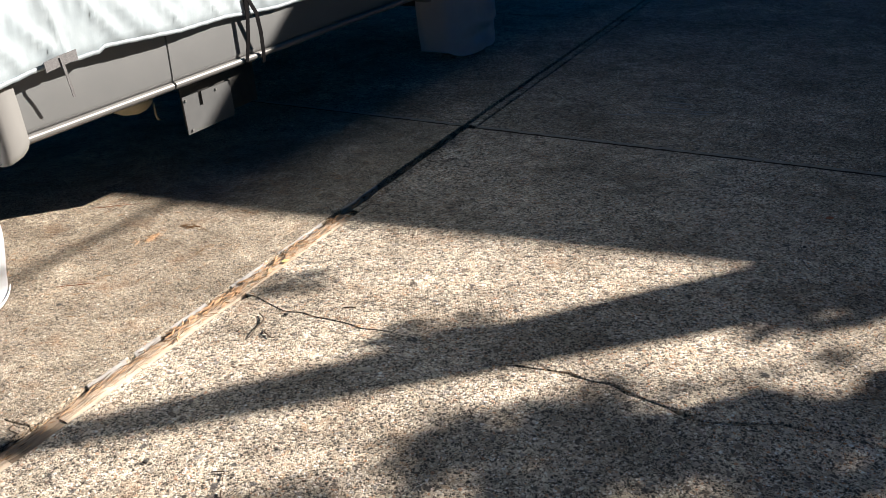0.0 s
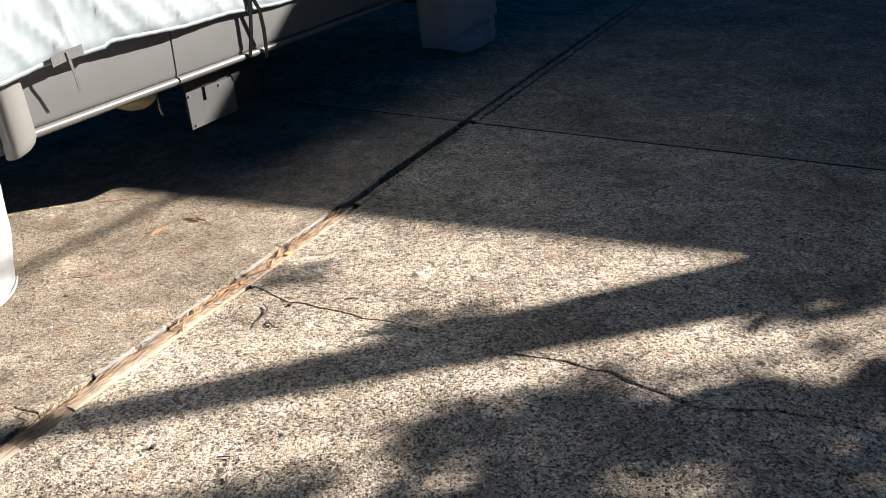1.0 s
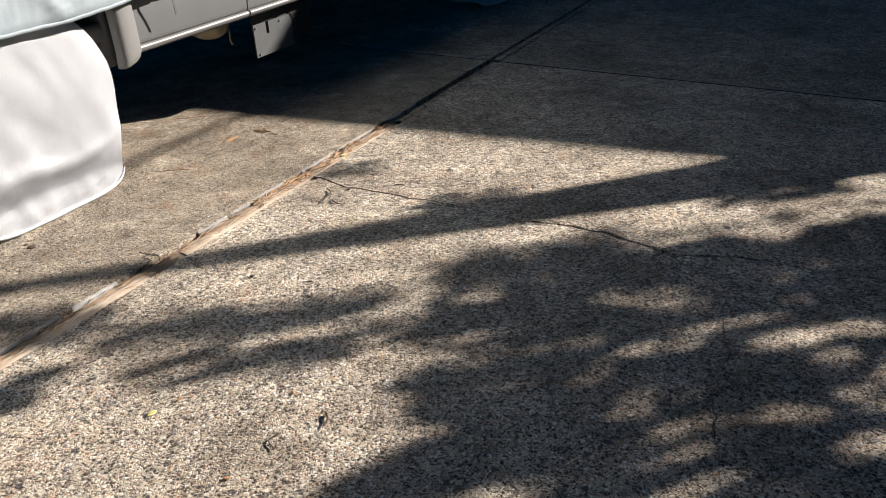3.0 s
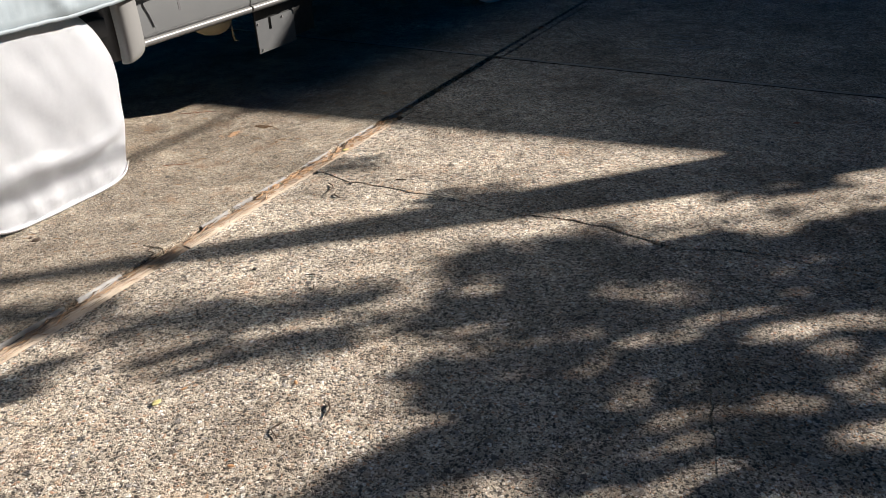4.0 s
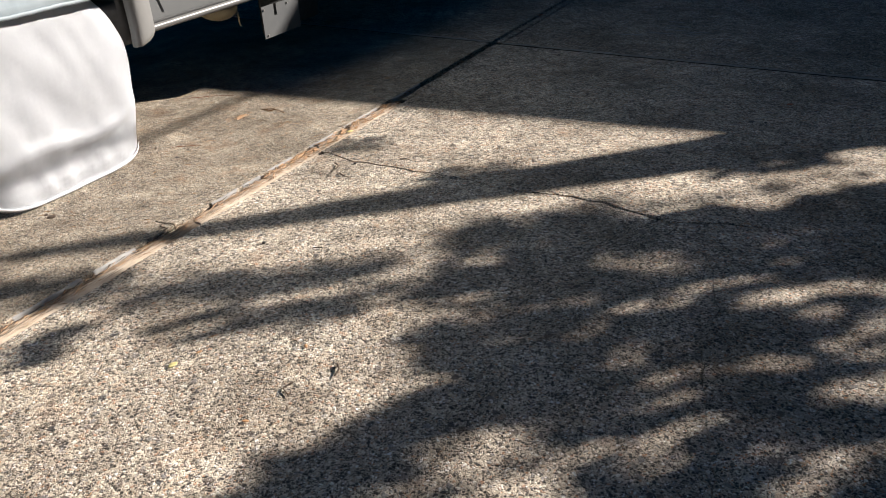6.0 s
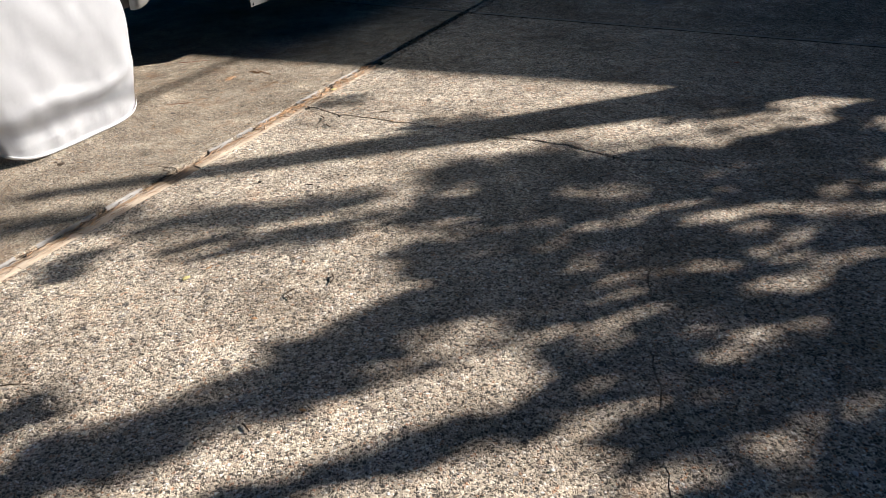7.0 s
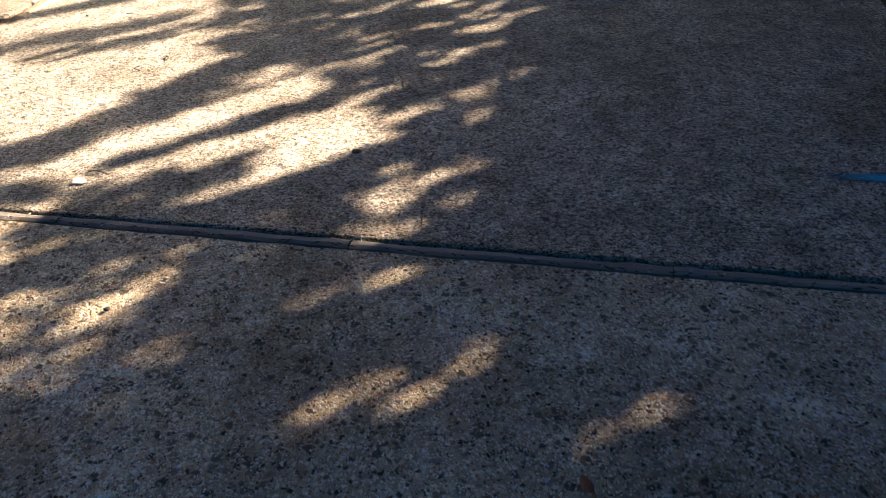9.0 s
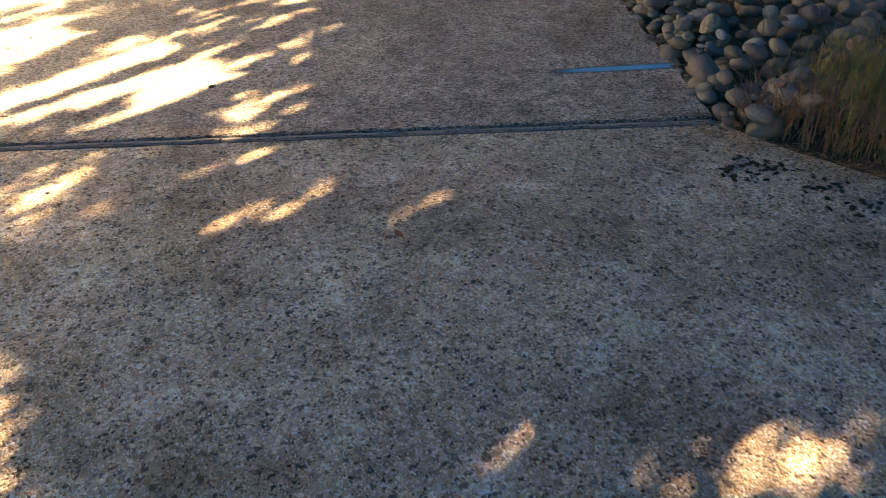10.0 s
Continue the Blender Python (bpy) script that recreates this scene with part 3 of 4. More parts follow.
# ---- fabric cover over the motorhome ----
cover = thing("vehicle_cover", -3.9, 3.8, 0, label="pale blue-grey fabric cover draped over the motorhome", category="cover")


def hem(u):
    h = 0.812 - 0.03 * max(0, min(1, (1.9 - u) / 0.5)) + 0.006 * math.sin(u * 3.1) if u < 2.2 else 0.824 - 0.048 * (min(u, 3.6) - 2.2) + 0.004 * math.sin(u * 9)
    return h + 0.005 * noise.noise((u * 5, 2, 2))


def stand(u):
    """How far the hem hangs clear of the side: most over the wheel and its flare."""
    f = max(0.0, min(1.0, (1.95 - u) / 0.35))
    return 0.016 + 0.045 * math.exp(-((u - 2.45) / 0.5) ** 2) + 0.034 * math.exp(-((u - 1.9) / 0.55) ** 2) + 0.05 * f * f * (3 - 2 * f)


def cover_shell():
    bm, rows_ = bmesh.new(), []
    n = 620
    for i in range(n + 1):
        u = 0.2 + 7.3 * i / n
        z0 = hem(u)
        col = []
        off = stand(u)
        prof = [(SIDE + off, z0)]
        for f in (0.02, 0.045, 0.07, 0.10, 0.13, 0.16, 0.20, 0.25, 0.31, 0.40, 0.5, 0.8, 1.2, 1.7):
            prof.append((SIDE + off + 0.014 + 0.02 * f, z0 + f))
        prof += [(SIDE - 0.10, 2.82), (SIDE - 0.4, 2.96), (-3.9, 3.0), (-4.7, 2.95), (-5.03, 2.8), (-5.09, 2.0), (-5.09, 0.9)]
        for j, (v, z) in enumerate(prof):
            if 0 < j < 15:
                d = min(1, (z - z0) / 0.06)
                # soft folds, slanted, and sharper creases
                a_, b_, c_ = (noise.noise((u * 2.6 + z * 1.5, z * 2.2, 1)), noise.noise((u * 6.5 + z * 7, z * 3.0, 5)), noise.noise((u * 14 - z * 12, z * 7, 8)))
                fold = 0.022 * a_ + 0.030 * (1 - abs(b_) * 2.0) ** 3 * max(0, 0.5 + a_) + 0.005 * (1 - abs(c_) * 2) ** 3
                for su in (2.03, 3.12):
                    w_ = abs(u - (su - 0.22 * (z - 0.85)))
                    fold += 0.010 * math.exp(-(w_ / 0.013) ** 2)
                v += d * fold
            col.append(bm.verts.new((v, u, z)))
        rows_.append(col)
    for a, b in zip(rows_, rows_[1:]):
        for k in range(len(a) - 1):
            bm.faces.new((a[k], b[k], b[k + 1], a[k + 1]))
    bm.faces.new(rows_[0])
    bm.faces.new(rows_[-1])
    bmesh.ops.translate(bm, vec=-OFF, verts=bm.verts)
    return bm


part("cover_fabric", cover_shell(), COVER, cover)
hb = bmesh.new()
ribbon(hb, [(SIDE + 0.012 + stand(0.2 + 7.3 * i / 240), 0.2 + 7.3 * i / 240, hem(0.2 + 7.3 * i / 240) + 0.007 + 0.001 * math.sin(i * 2.1)) for i in range(241)], 0.016, 0.006, (0.15, 0, 1))
bmesh.ops.translate(hb, vec=-OFF, verts=hb.verts)
part("hem", hb, COVER, cover, "stitched gathered hem")


def cp(name, bm, material, label=""):
    bmesh.ops.translate(bm, vec=-OFF, verts=bm.verts)
    return part(name, bm, material, cover, label, smooth=False)


cp("webbing_patch", ribbon(bmesh.new(), [(SIDE + 0.100, 1.92, 0.822), (SIDE + 0.102, 1.99, 0.832), (SIDE + 0.102, 2.065, 0.838)], 0.038, 0.004, (0, 0, 1)), TAPE, "grey webbing patch on the hem")
cp("strap", ribbon(bmesh.new(), [(SIDE + 0.107, 1.99, 0.845), (SIDE + 0.106, 1.995, 0.80), (SIDE + 0.095, 2.01, 0.745), (SIDE + 0.085, 2.022, 0.685)], 0.012, 0.003), TAPE, "loose grey strap end")
cp("strap", ribbon(bmesh.new(), [(SIDE + 0.05, 3.12, 0.86), (SIDE + 0.06, 3.16, 0.78), (SIDE + 0.045, 3.19, 0.68), (SIDE + 0.022, 3.215, 0.575), (SIDE + 0.012, 3.22, 0.52)], 0.026, 0.003), STRAP, "black webbing strap")
cp("strap", ribbon(bmesh.new(), [(SIDE + 0.055, 3.10, 0.86), (SIDE + 0.05, 3.105, 0.78), (SIDE + 0.035, 3.10, 0.66), (SIDE + 0.015, 3.092, 0.555), (SIDE - 0.05, 3.09, 0.52)], 0.026, 0.003), STRAP, "black webbing strap")


# ---- tyre covers ----
def cover_half(z):
    """Half width of a tyre cover at a height."""
    if z < 0.45:
        return 0.398 + 0.052 * math.sin(min(1, z / 0.45) * 1.571)
    return 0.45 * max(0.0, 1 - ((z - 0.45) / 0.44) ** 2.3) ** 0.5


def tyre_cover(v, u, seed, label, round_off=7):
    """A vinyl sleeve over a wheel: a band round the tread and one bulging face that hangs to the ground in folds."""
    root = thing("tyre_cover", v, u, 0, label=label, category="tyre cover", group="tyre covers of the motorhome")
    bm, grid = bmesh.new(), []
    zs = [0.012 + 0.868 * (j / 44) for j in range(45)]
    cols = [-1 + 2 * i / 48 for i in range(49)]
    for z in zs:
        row = []
        w = cover_half(z)
        for c in cols:
            a = abs(c)
            y = w * math.copysign(min(1.0, a / 0.86), c)
            yy = y + 0.004 * noise.noise((z * 9, c * 2, seed))
            hang = 0.050 * (abs(y) / 0.4) ** 5 if z < 0.3 else 0.0
            zz = z + hang * (1 - z / 0.3) if z < 0.3 else z
            if a > 0.86:                      # the band, going back over the tread
                x = -0.008 - 0.24 * (a - 0.86) / 0.14
            else:
                f = a / 0.86
                x = (0.052 if round_off > 5 else 0.10) * (1 - f ** round_off) - 0.008
                low = max(0.0, 1 - z / 0.42)
                x += 0.022 * noise.noise((y * 3.2 + z * 1.5, z * 3.0, seed)) + 0.010 * noise.noise((y * 9 + z * 4, z * 3, seed + 3))
                x += (1 - f ** 4) * (0.020 * math.exp(-((z - 0.215 - 0.10 * y + 0.03 * math.sin(y * 7) - 0.07 * noise.noise((y * 4, 1, seed))) / 0.035) ** 2) - 0.013 * math.exp(-((z - 0.145 - 0.06 * y) / 0.03) ** 2) + 0.010 * math.exp(-((z - 0.07) / 0.04) ** 2))
                x += low * 0.008 * noise.noise((y * 13, z * 5, seed + 9))
                x += 0.004 * noise.noise((y * 22 + z * 9, z * 20, seed + 5)) * (0.4 + low)
            row.append(bm.verts.new((x, yy, zz)))
        grid.append(row)
    for a, b in zip(grid, grid[1:]):
        for k in range(48):
            bm.faces.new((a[k], a[k + 1], b[k + 1], b[k]))
    bmesh.ops.solidify(bm, geom=bm.faces[:], thickness=0.003)
    part("cover_face", bm, VINYL, root)
    hemline = bmesh.new()
    pts = []
    for i in range(33):
        y = 0.396 * (1 - 2 * i / 32)
        pts.append((0.062 * (1 - (abs(y) / 0.4) ** 6) - 0.004 + 0.006 * noise.noise((y * 6, 0.1, seed)), y, 0.014 + 0.050 * (abs(y) / 0.4) ** 5))
    ribbon(hemline, pts, 0.014, 0.002, (0.2, 0, 1))
    part("hem", hemline, VINYL, root, "folded white hem")
    return root


tyre_cover(SIDE, 1.205, 1.0, "white vinyl tyre cover with soft creases, reaching the ground")
tyre_cover(SIDE - 0.025, 5.77, 6.0, "white vinyl tyre cover standing in deep shade", 3)

# ---- unseen casters added beside the driveway to shade it ----
# house: out of view, added so its high eave casts the straight shade edge
HX, HY = Vector((0.930, -0.368, 0)), Vector((0.368, 0.930, 0))
house = new("house")
house.matrix_world = Matrix(((HX.x, HY.x, 0, 6.955), (HX.y, HY.y, 0, 6.522), (0, 0, 1, 0), (0, 0, 0, 1)))
tagged(house, "unseen two-storey house with a brown roof, added to shade the driveway", "house")
hw = bmesh.new()
box(hw, -0.4, 10.5, 0.55, 8.5, -0.1, 4.35)
part("wall", hw, RENDERED, house, smooth=False)
rf = bmesh.new()
vs = [rf.verts.new(p) for p in ((-1.2, 0, 4.5), (11, 0, 4.5), (11, 9.1, 4.5), (-1.2, 9.1, 4.5), (-1.2, 4.5, 6.6), (11, 4.5, 6.6))]
for f in ((0, 1, 5, 4), (3, 2, 5, 4), (0, 4, 3), (1, 5, 2), (0, 1, 2, 3)):
    rf.faces.new([vs[k] for k in f])
part("roof", rf, ROOFING, house, smooth=False)

# unseen tall pole added to shade the slab; lean and thick foot fit that shadow
pole = new("shade_pole")
pole.location = (6.8, 3.80, -0.1)
tagged(pole, "unseen leaning pole added to cast the long shadow on the slab", "pole")
part("shaft", tube(bmesh.new(), [(0, 0.67 * f, 4.58 * f) for f in (0, 0.4, 0.66, 0.8, 0.9, 1)], [0.28, 0.235, 0.185, 0.12, 0.08, 0.05], 14), GREYWOOD, pole)

# unseen cable from the eave to a post, both added to cast a faint streak
cable = new("shade_cable")
cable.location = (7.42, 6.36, 4.5)
tagged(cable, "unseen black cable from eave to post, added to cast a faint streak", "cable")
part("strand", tube(bmesh.new(), [(-14.3 * f, -20.5 * f, -0.35 * math.sin(3.1416 * f)) for f in (0, 0.05, 0.1, 0.2, 0.4, 0.6, 0.8, 1)], [0.024] * 8, 8), RUBBER, cable)
post = new("cable_end_post")
post.location = (-6.88, -14.14, -0.12)
tagged(post, "unseen post added to end the shade cable", "post")
part("shaft", tube(bmesh.new(), [(0, 0, 0), (0, 0, 2.4), (0, 0, 4.75)], [0.13, 0.12, 0.10], 12), GREYWOOD, post)

# tree: unseen, added as the caster of the dappled shade
TB = Vector((7.2, -0.4, -0.1))
tree = new("tree")
tree.location = TB
tagged(tree, "unseen leafy tree added to dapple the driveway", "tree")
part("trunk", tube(bmesh.new(), [(0, 0, 0), (0.02, 0.03, 0.5), (0.1, 0.05, 1.6), (0.05, 0.2, 2.8), (-0.1, 0.35, 4.0), (-0.2, 0.4, 5.6)], [0.24, 0.19, 0.16, 0.14, 0.10, 0.04], 12), BARK, tree)
# ground patches of shade and sun fitted to the camera's view, leaves hung sunward of them: x0, y0, x1, y1, half width,
# strength
SHADE_FAR = [
    (-0.72, 2.71, -0.48, 2.76, 0.056, 0.3), (-0.16, 2.33, 0.11, 2.36, 0.05, 0.45), (1.06, 2.21, 1.55, 2.31, 0.04, 0.75), (1.17, 2.0, 1.64, 2.07, 0.045, 0.8),
    (-0.04, 1.74, 0.52, 1.85, 0.082, 0.8), (0.36, 1.8, 1.49, 1.81, 0.111, 0.95)]
SHADE_MID = [
    (-1.22, 1.44, -0.84, 1.48, 0.075, 0.38), (-0.83, 1.46, -0.42, 1.57, 0.07, 0.42), (-1.1, 1.23, -0.71, 1.27, 0.065, 0.33), (-0.62, 1.31, -0.3, 1.39, 0.06, 0.38),
    (-1.47, 1.12, -1.38, 1.17, 0.055, 0.42), (-1.75, 1.47, -1.35, 1.52, 0.07, 0.5), (-0.11, 1.46, 0.46, 1.5, 0.076, 0.8), (-0.06, 1.15, 0.24, 1.2, 0.033, 0.6), (-0.13, 0.99, 0.63, 1.1, 0.085, 0.92)]
SHADE_NEAR = [
    (-1.19, 0.12, -0.8, 0.31, 0.071, 0.85), (-0.81, 0.32, -0.54, 0.42, 0.057, 0.8), (-0.54, 0.44, -0.17, 0.76, 0.089, 0.9), (-0.12, 1.07, 0.23, 1.09, 0.10, 0.88),
    (-0.06, 0.83, 0.24, 0.86, 0.09, 0.85), (-0.08, 1.39, 0.37, 1.59, 0.106, 0.85), (-1.32, 0.35, -1.23, 0.41, 0.049, 0.6), (-1.19, -0.1, -0.98, -0.12, 0.056, 0.75),
    (-0.72, -0.02, -0.39, 0.08, 0.034, 0.8), (-0.39, 0.08, 0.09, 0.23, 0.043, 0.85), (0.05, 0.21, 0.2, 0.32, 0.045, 0.8), (-0.23, 0.48, -0.01, 0.52, 0.036, 0.35),
    (-0.8, -0.28, -0.32, -0.22, 0.067, 0.85), (-0.94, -0.39, -0.4, -0.47, 0.069, 0.9), (-0.42, -0.55, -0.01, -0.39, 0.071, 0.93), (-0.04, -0.4, 0.36, -0.26, 0.083, 0.95)]
LIT_FAR = [
    (0.9, 1.26, 1.2, 1.28, 0.044, 0.8), (1.26, 1.22, 1.62, 1.25, 0.049, 0.8), (1.41, 1.38, 1.68, 1.43, 0.039, 0.7), (1.72, 1.62, 1.98, 1.6, 0.048, 0.8),
    (2.0, 1.45, 2.24, 1.45, 0.036, 0.3), (2.0, 2.0, 2.39, 2.11, 0.07, 0.8), (2.22, 1.86, 2.84, 1.93, 0.065, 0.85), (1.35, 2.05, 1.72, 2.16, 0.055, 0.7),
    (0.31, 1.27, 0.59, 1.17, 0.043, 0.4), (0.49, 1.52, 0.74, 1.33, 0.051, 0.45), (1.38, 1.65, 1.56, 1.65, 0.039, 0.4), (1.02, 1.91, 1.73, 2.11, 0.055, 0.7),
    (0.6, 1.9, 1.03, 2.03, 0.069, 0.6), (2.0, 2.13, 2.47, 2.13, 0.048, 0.6)]
LIT_MID = [
    (0.09, 0.21, 0.57, 0.23, 0.038, 0.5), (0.25, 0.58, 0.62, 0.66, 0.075, 0.45), (0.64, 0.45, 0.93, 0.53, 0.055, 0.75), (0.89, 0.74, 1.08, 0.79, 0.044, 0.8),
    (1.15, 0.87, 1.36, 0.91, 0.035, 0.65), (0.74, 0.12, 0.96, 0.19, 0.042, 0.55), (1.0, 0.3, 1.42, 0.41, 0.016, 0.4), (1.43, 0.41, 1.67, 0.48, 0.02, 0.5),
    (0.37, 0.0, 0.74, 0.05, 0.047, 0.4), (1.71, 0.44, 1.79, 0.4, 0.02, 0.3), (0.31, 1.01, 0.59, 0.88, 0.054, 0.2)]
LIT_NEAR = [
    (0.11, -0.59, 0.38, -0.51, 0.049, 0.75), (-0.04, -0.7, 0.24, -0.69, 0.034, 0.5), (-0.03, -0.8, 0.14, -0.8, 0.034, 0.55), (0.82, -0.81, 0.94, -0.78, 0.022, 0.3),
    (-0.08, -0.6, 0.06, -0.55, 0.03, 0.3), (-0.29, -0.61, -0.1, -0.61, 0.029, 0.25), (-0.21, -0.24, 0.2, -0.17, 0.05, 0.75), (0.12, -0.01, 0.3, -0.05, 0.034, 0.4)]
LIT_APRON = [
    (-1.0, -0.9, -0.62, -0.78, 0.085, 0.6), (-0.98, -1.1, -0.6, -1.1, 0.054, 0.45), (-0.99, -1.28, -0.74, -1.28, 0.031, 0.45), (-0.36, -1.04, 0.09, -1.01, 0.04, 0.45),
    (-0.3, -1.48, 0.1, -1.43, 0.062, 0.55), (0.08, -1.43, 0.24, -1.4, 0.025, 0.35), (0.28, -1.75, 0.59, -1.69, 0.03, 0.4), (-1.0, -1.84, -0.95, -1.79, 0.06, 0.4),
    (-0.61, -1.09, -0.32, -0.99, 0.029, 0.3), (-0.1, -2.78, 0.04, -2.79, 0.062, 0.5), (0.17, -3.1, 0.45, -3.19, 0.07, 0.52), (0.47, -3.18, 0.63, -3.31, 0.075, 0.52)]
LIT_SOFT = [
    (-0.14, 1.28, -0.01, 1.35, 0.038, 0.5), (-0.02, 1.23, 0.25, 1.28, 0.029, 0.35), (0.01, 1.07, 0.31, 1.11, 0.026, 0.45), (0.45, 1.22, 0.62, 1.23, 0.029, 0.65), (0.5, 1.43, 0.69, 1.45, 0.033, 0.6),
    (0.09, 0.72, 0.43, 0.8, 0.034, 0.35), (0.76, 0.85, 0.86, 0.9, 0.027, 0.3), (0.9, 0.76, 0.99, 0.77, 0.03, 0.7), (0.94, 1.27, 1.12, 1.3, 0.028, 0.7), (1.39, 2.46, 1.65, 2.43, 0.031, 0.6)]
EDGE = [(3.2, 3.2), (2.6, 2.6), (2.26, 1.96), (1.9, 0.55), (1.38, 0.15), (0.99, 0.0), (0.66, 0.0), (0.5, 0.18), (0.18, 0.30), (-0.01, 0.28), (-0.31, 0.15), (-0.45, -0.25), (-0.55, -1.0), (-2.2, -1.05), (-4.0, -1.3), (-6.0, 0.0)]

# how densely the crown is leaved to cast those patches, on a fine grid
STEP = 0.02
cols, rows_n = int(6.0 / STEP), int(8.2 / STEP)
X, Y = np.meshgrid(-2.6 + STEP * np.arange(cols), -4.6 + STEP * np.arange(rows_n))


def drift(fa, fb, z):
    """Noise over the grid, drawn out along the light."""
    a, b = 0.954 * X + 0.300 * Y, 0.954 * Y - 0.300 * X
    return np.array([noise.noise((p * fa, q * fb, z)) for p, q in zip(a.ravel().tolist(), b.ravel().tolist())]).reshape(X.shape)


GX = X + 0.05 * drift(3.0, 6.0, 11) + 0.04 * drift(8, 16, 13)
GY = Y + 0.03 * drift(3.0, 6.0, 17) + 0.025 * drift(8, 16, 19)
fine = 0.6 * drift(6.5, 16, 23) + 0.5 * drift(14, 30, 31)
dapple = 0.75 * drift(2.6, 7.5, 2) + 0.6 * drift(5, 14, 27) + fine


def capsule(c):
    dx, dy = c[2] - c[0], c[3] - c[1]
    f = np.clip(((GX - c[0]) * dx + (GY - c[1]) * dy) / (dx * dx + dy * dy), 0, 1)
    return np.hypot(GX - c[0] - f * dx, GY - c[1] - f * dy) / c[4]


edge = np.interp(GY, [e[0] for e in EDGE[::-1]], [e[1] for e in EDGE[::-1]])
leafy = np.clip(0.5 + (GX - edge) / 0.22, 0, 1)
swing = np.where(GY > 0.75, 1.2, 0.8) * np.clip((1.75 - GX) / 0.6 - np.where(GY > 0.75, 0, 0.9), 0, 1) * np.clip((GY + 1.2) / 0.4, 0, 1)
leafy *= np.clip(0.97 - 0.2 * swing + swing * dapple, 0.15, 1.0)
for c in SHADE_FAR + SHADE_MID + SHADE_NEAR:
    leafy = np.maximum(leafy, np.clip((2.0 - capsule(c)) / 1.5, 0, 1) * np.clip(c[5] * (1.0 + 1.1 * fine), 0, 0.91))
for c in LIT_FAR + LIT_MID + LIT_NEAR + LIT_APRON + LIT_SOFT:
    leafy *= 1 - np.clip((2.0 - capsule(c)) / 1.3, 0, 1) * np.clip(min(1, 1.1 * c[5]) * (1.0 - 0.7 * fine), 0, 1)
leafy *= np.clip((Y + 4.25 + 0.35 * drift(0.8, 1.6, 5)) / 0.3, 0, 1)
leafy = leafy.tolist()

lr = random.Random(11)
lv, lf = [], []
for _ in range(470000):
    gx, gy = lr.uniform(-2.6, 3.38), lr.uniform(-4.6, 3.55)
    dense = leafy[int((gy + 4.6) / STEP)][int((gx + 2.6) / STEP)]
    if lr.random() > -math.log(1 - 0.968 * min(1, dense)) / 3.45:
        continue
    zz = 2.4 + 1.0 * lr.random() + 0.3 * noise.noise((gx, gy, 7))
    c = Vector((gx, gy, 0)) + SUN * (zz / SUN.z) - TB
    q = Euler((lr.uniform(-0.9, 0.9), lr.uniform(-0.9, 0.9), lr.uniform(0, 6.28))).to_matrix()
    ln, wd = lr.uniform(0.045, 0.095), lr.uniform(0.020, 0.031)
    if dense > 0.97:
        ln, wd = ln * 1.3, wd * 1.3
    o = len(lv)
    for p in ((-ln / 2, 0, 0), (0, wd, 0.006), (ln / 2, 0, 0), (0, -wd, 0.006)):
        lv.append(tuple(c + q @ Vector(p)))
    lf.append((o, o + 1, o + 2, o + 3))
crown = raw("crown", lv, lf, LEAF, tree, "many small green leaves, hung where they cast the dapples")
tagged(crown, kind="stuff")
for gx, gy, h in ((1.5, 1.2, 2.7), (1.6, 0.1, 2.8), (1.3, -0.5, 2.7), (1.0, -1.4, 2.8), (2.3, 1.7, 2.8), (0.6, -2.4, 2.7), (2.4, 0.6, 2.9)):
    tip = Vector((gx, gy, 0)) + SUN * (h / SUN.z) - TB
    st = Vector((0.06, 0.15, 2.1))
    mid_ = st.lerp(tip, 0.5) + Vector((0, 0, 0.25))
    part("limb", tube(bmesh.new(), [st, st.lerp(mid_, 0.5) + Vector((0, 0, 0.1)), mid_, tip], [0.06, 0.045, 0.03, 0.012], 7), BARK, tree)

# ---- stone bed and grass at the edge ----
bed = bmesh.new()
bmesh.ops.create_grid(bed, x_segments=36, y_segments=40, size=1)
for q in bed.verts:
    q.co.x, q.co.y = 2.36 + 1.9 * (q.co.x + 1), 1.2 + 3.0 * q.co.y
    lim = RIGHT + (0 if q.co.y > N0 else (N0 - q.co.y) * 0.85)
    rise = max(0.0, q.co.x - lim)
    q.co.z = -0.025 + 0.075 * min(1, rise / 0.7) + 0.012 * noise.noise((q.co.x * 4, q.co.y * 4, 0)) - (0.04 if rise <= 0 else 0)
bed_ob = part("stone_bed", bed, BED, label="dark soil bed rising from the driveway's edge", m=GRID)
tagged(bed_ob, category="planting bed", kind="structure")

pebbles = []
sr = random.Random(21)
for i in range(9):
    s = bmesh.new()
    bmesh.ops.create_icosphere(s, subdivisions=2, radius=1)
    for q in s.verts:
        p = q.co.normalized()
        q.co = p * (1 + 0.16 * noise.noise(p * 1.1 + Vector((i * 7, 0, 0))) + 0.05 * noise.noise(p * 2.7 + Vector((0, i * 5, 0))))
        q.co.z *= 0.62 + 0.02 * i
        q.co.x *= 1.15 + 0.05 * i
    me = bpy.data.meshes.new("river_stone")
    s.to_mesh(me)
    s.free()
    for p in me.polygons:
        p.use_smooth = True
    me.materials.append(STONE)
    pebbles.append(me)


def bed_height(v, u):
    lim = RIGHT + (0 if u > N0 else (N0 - u) * 0.85)
    rise = max(0.0, v - lim)
    return -0.025 + 0.075 * min(1, rise / 0.7)


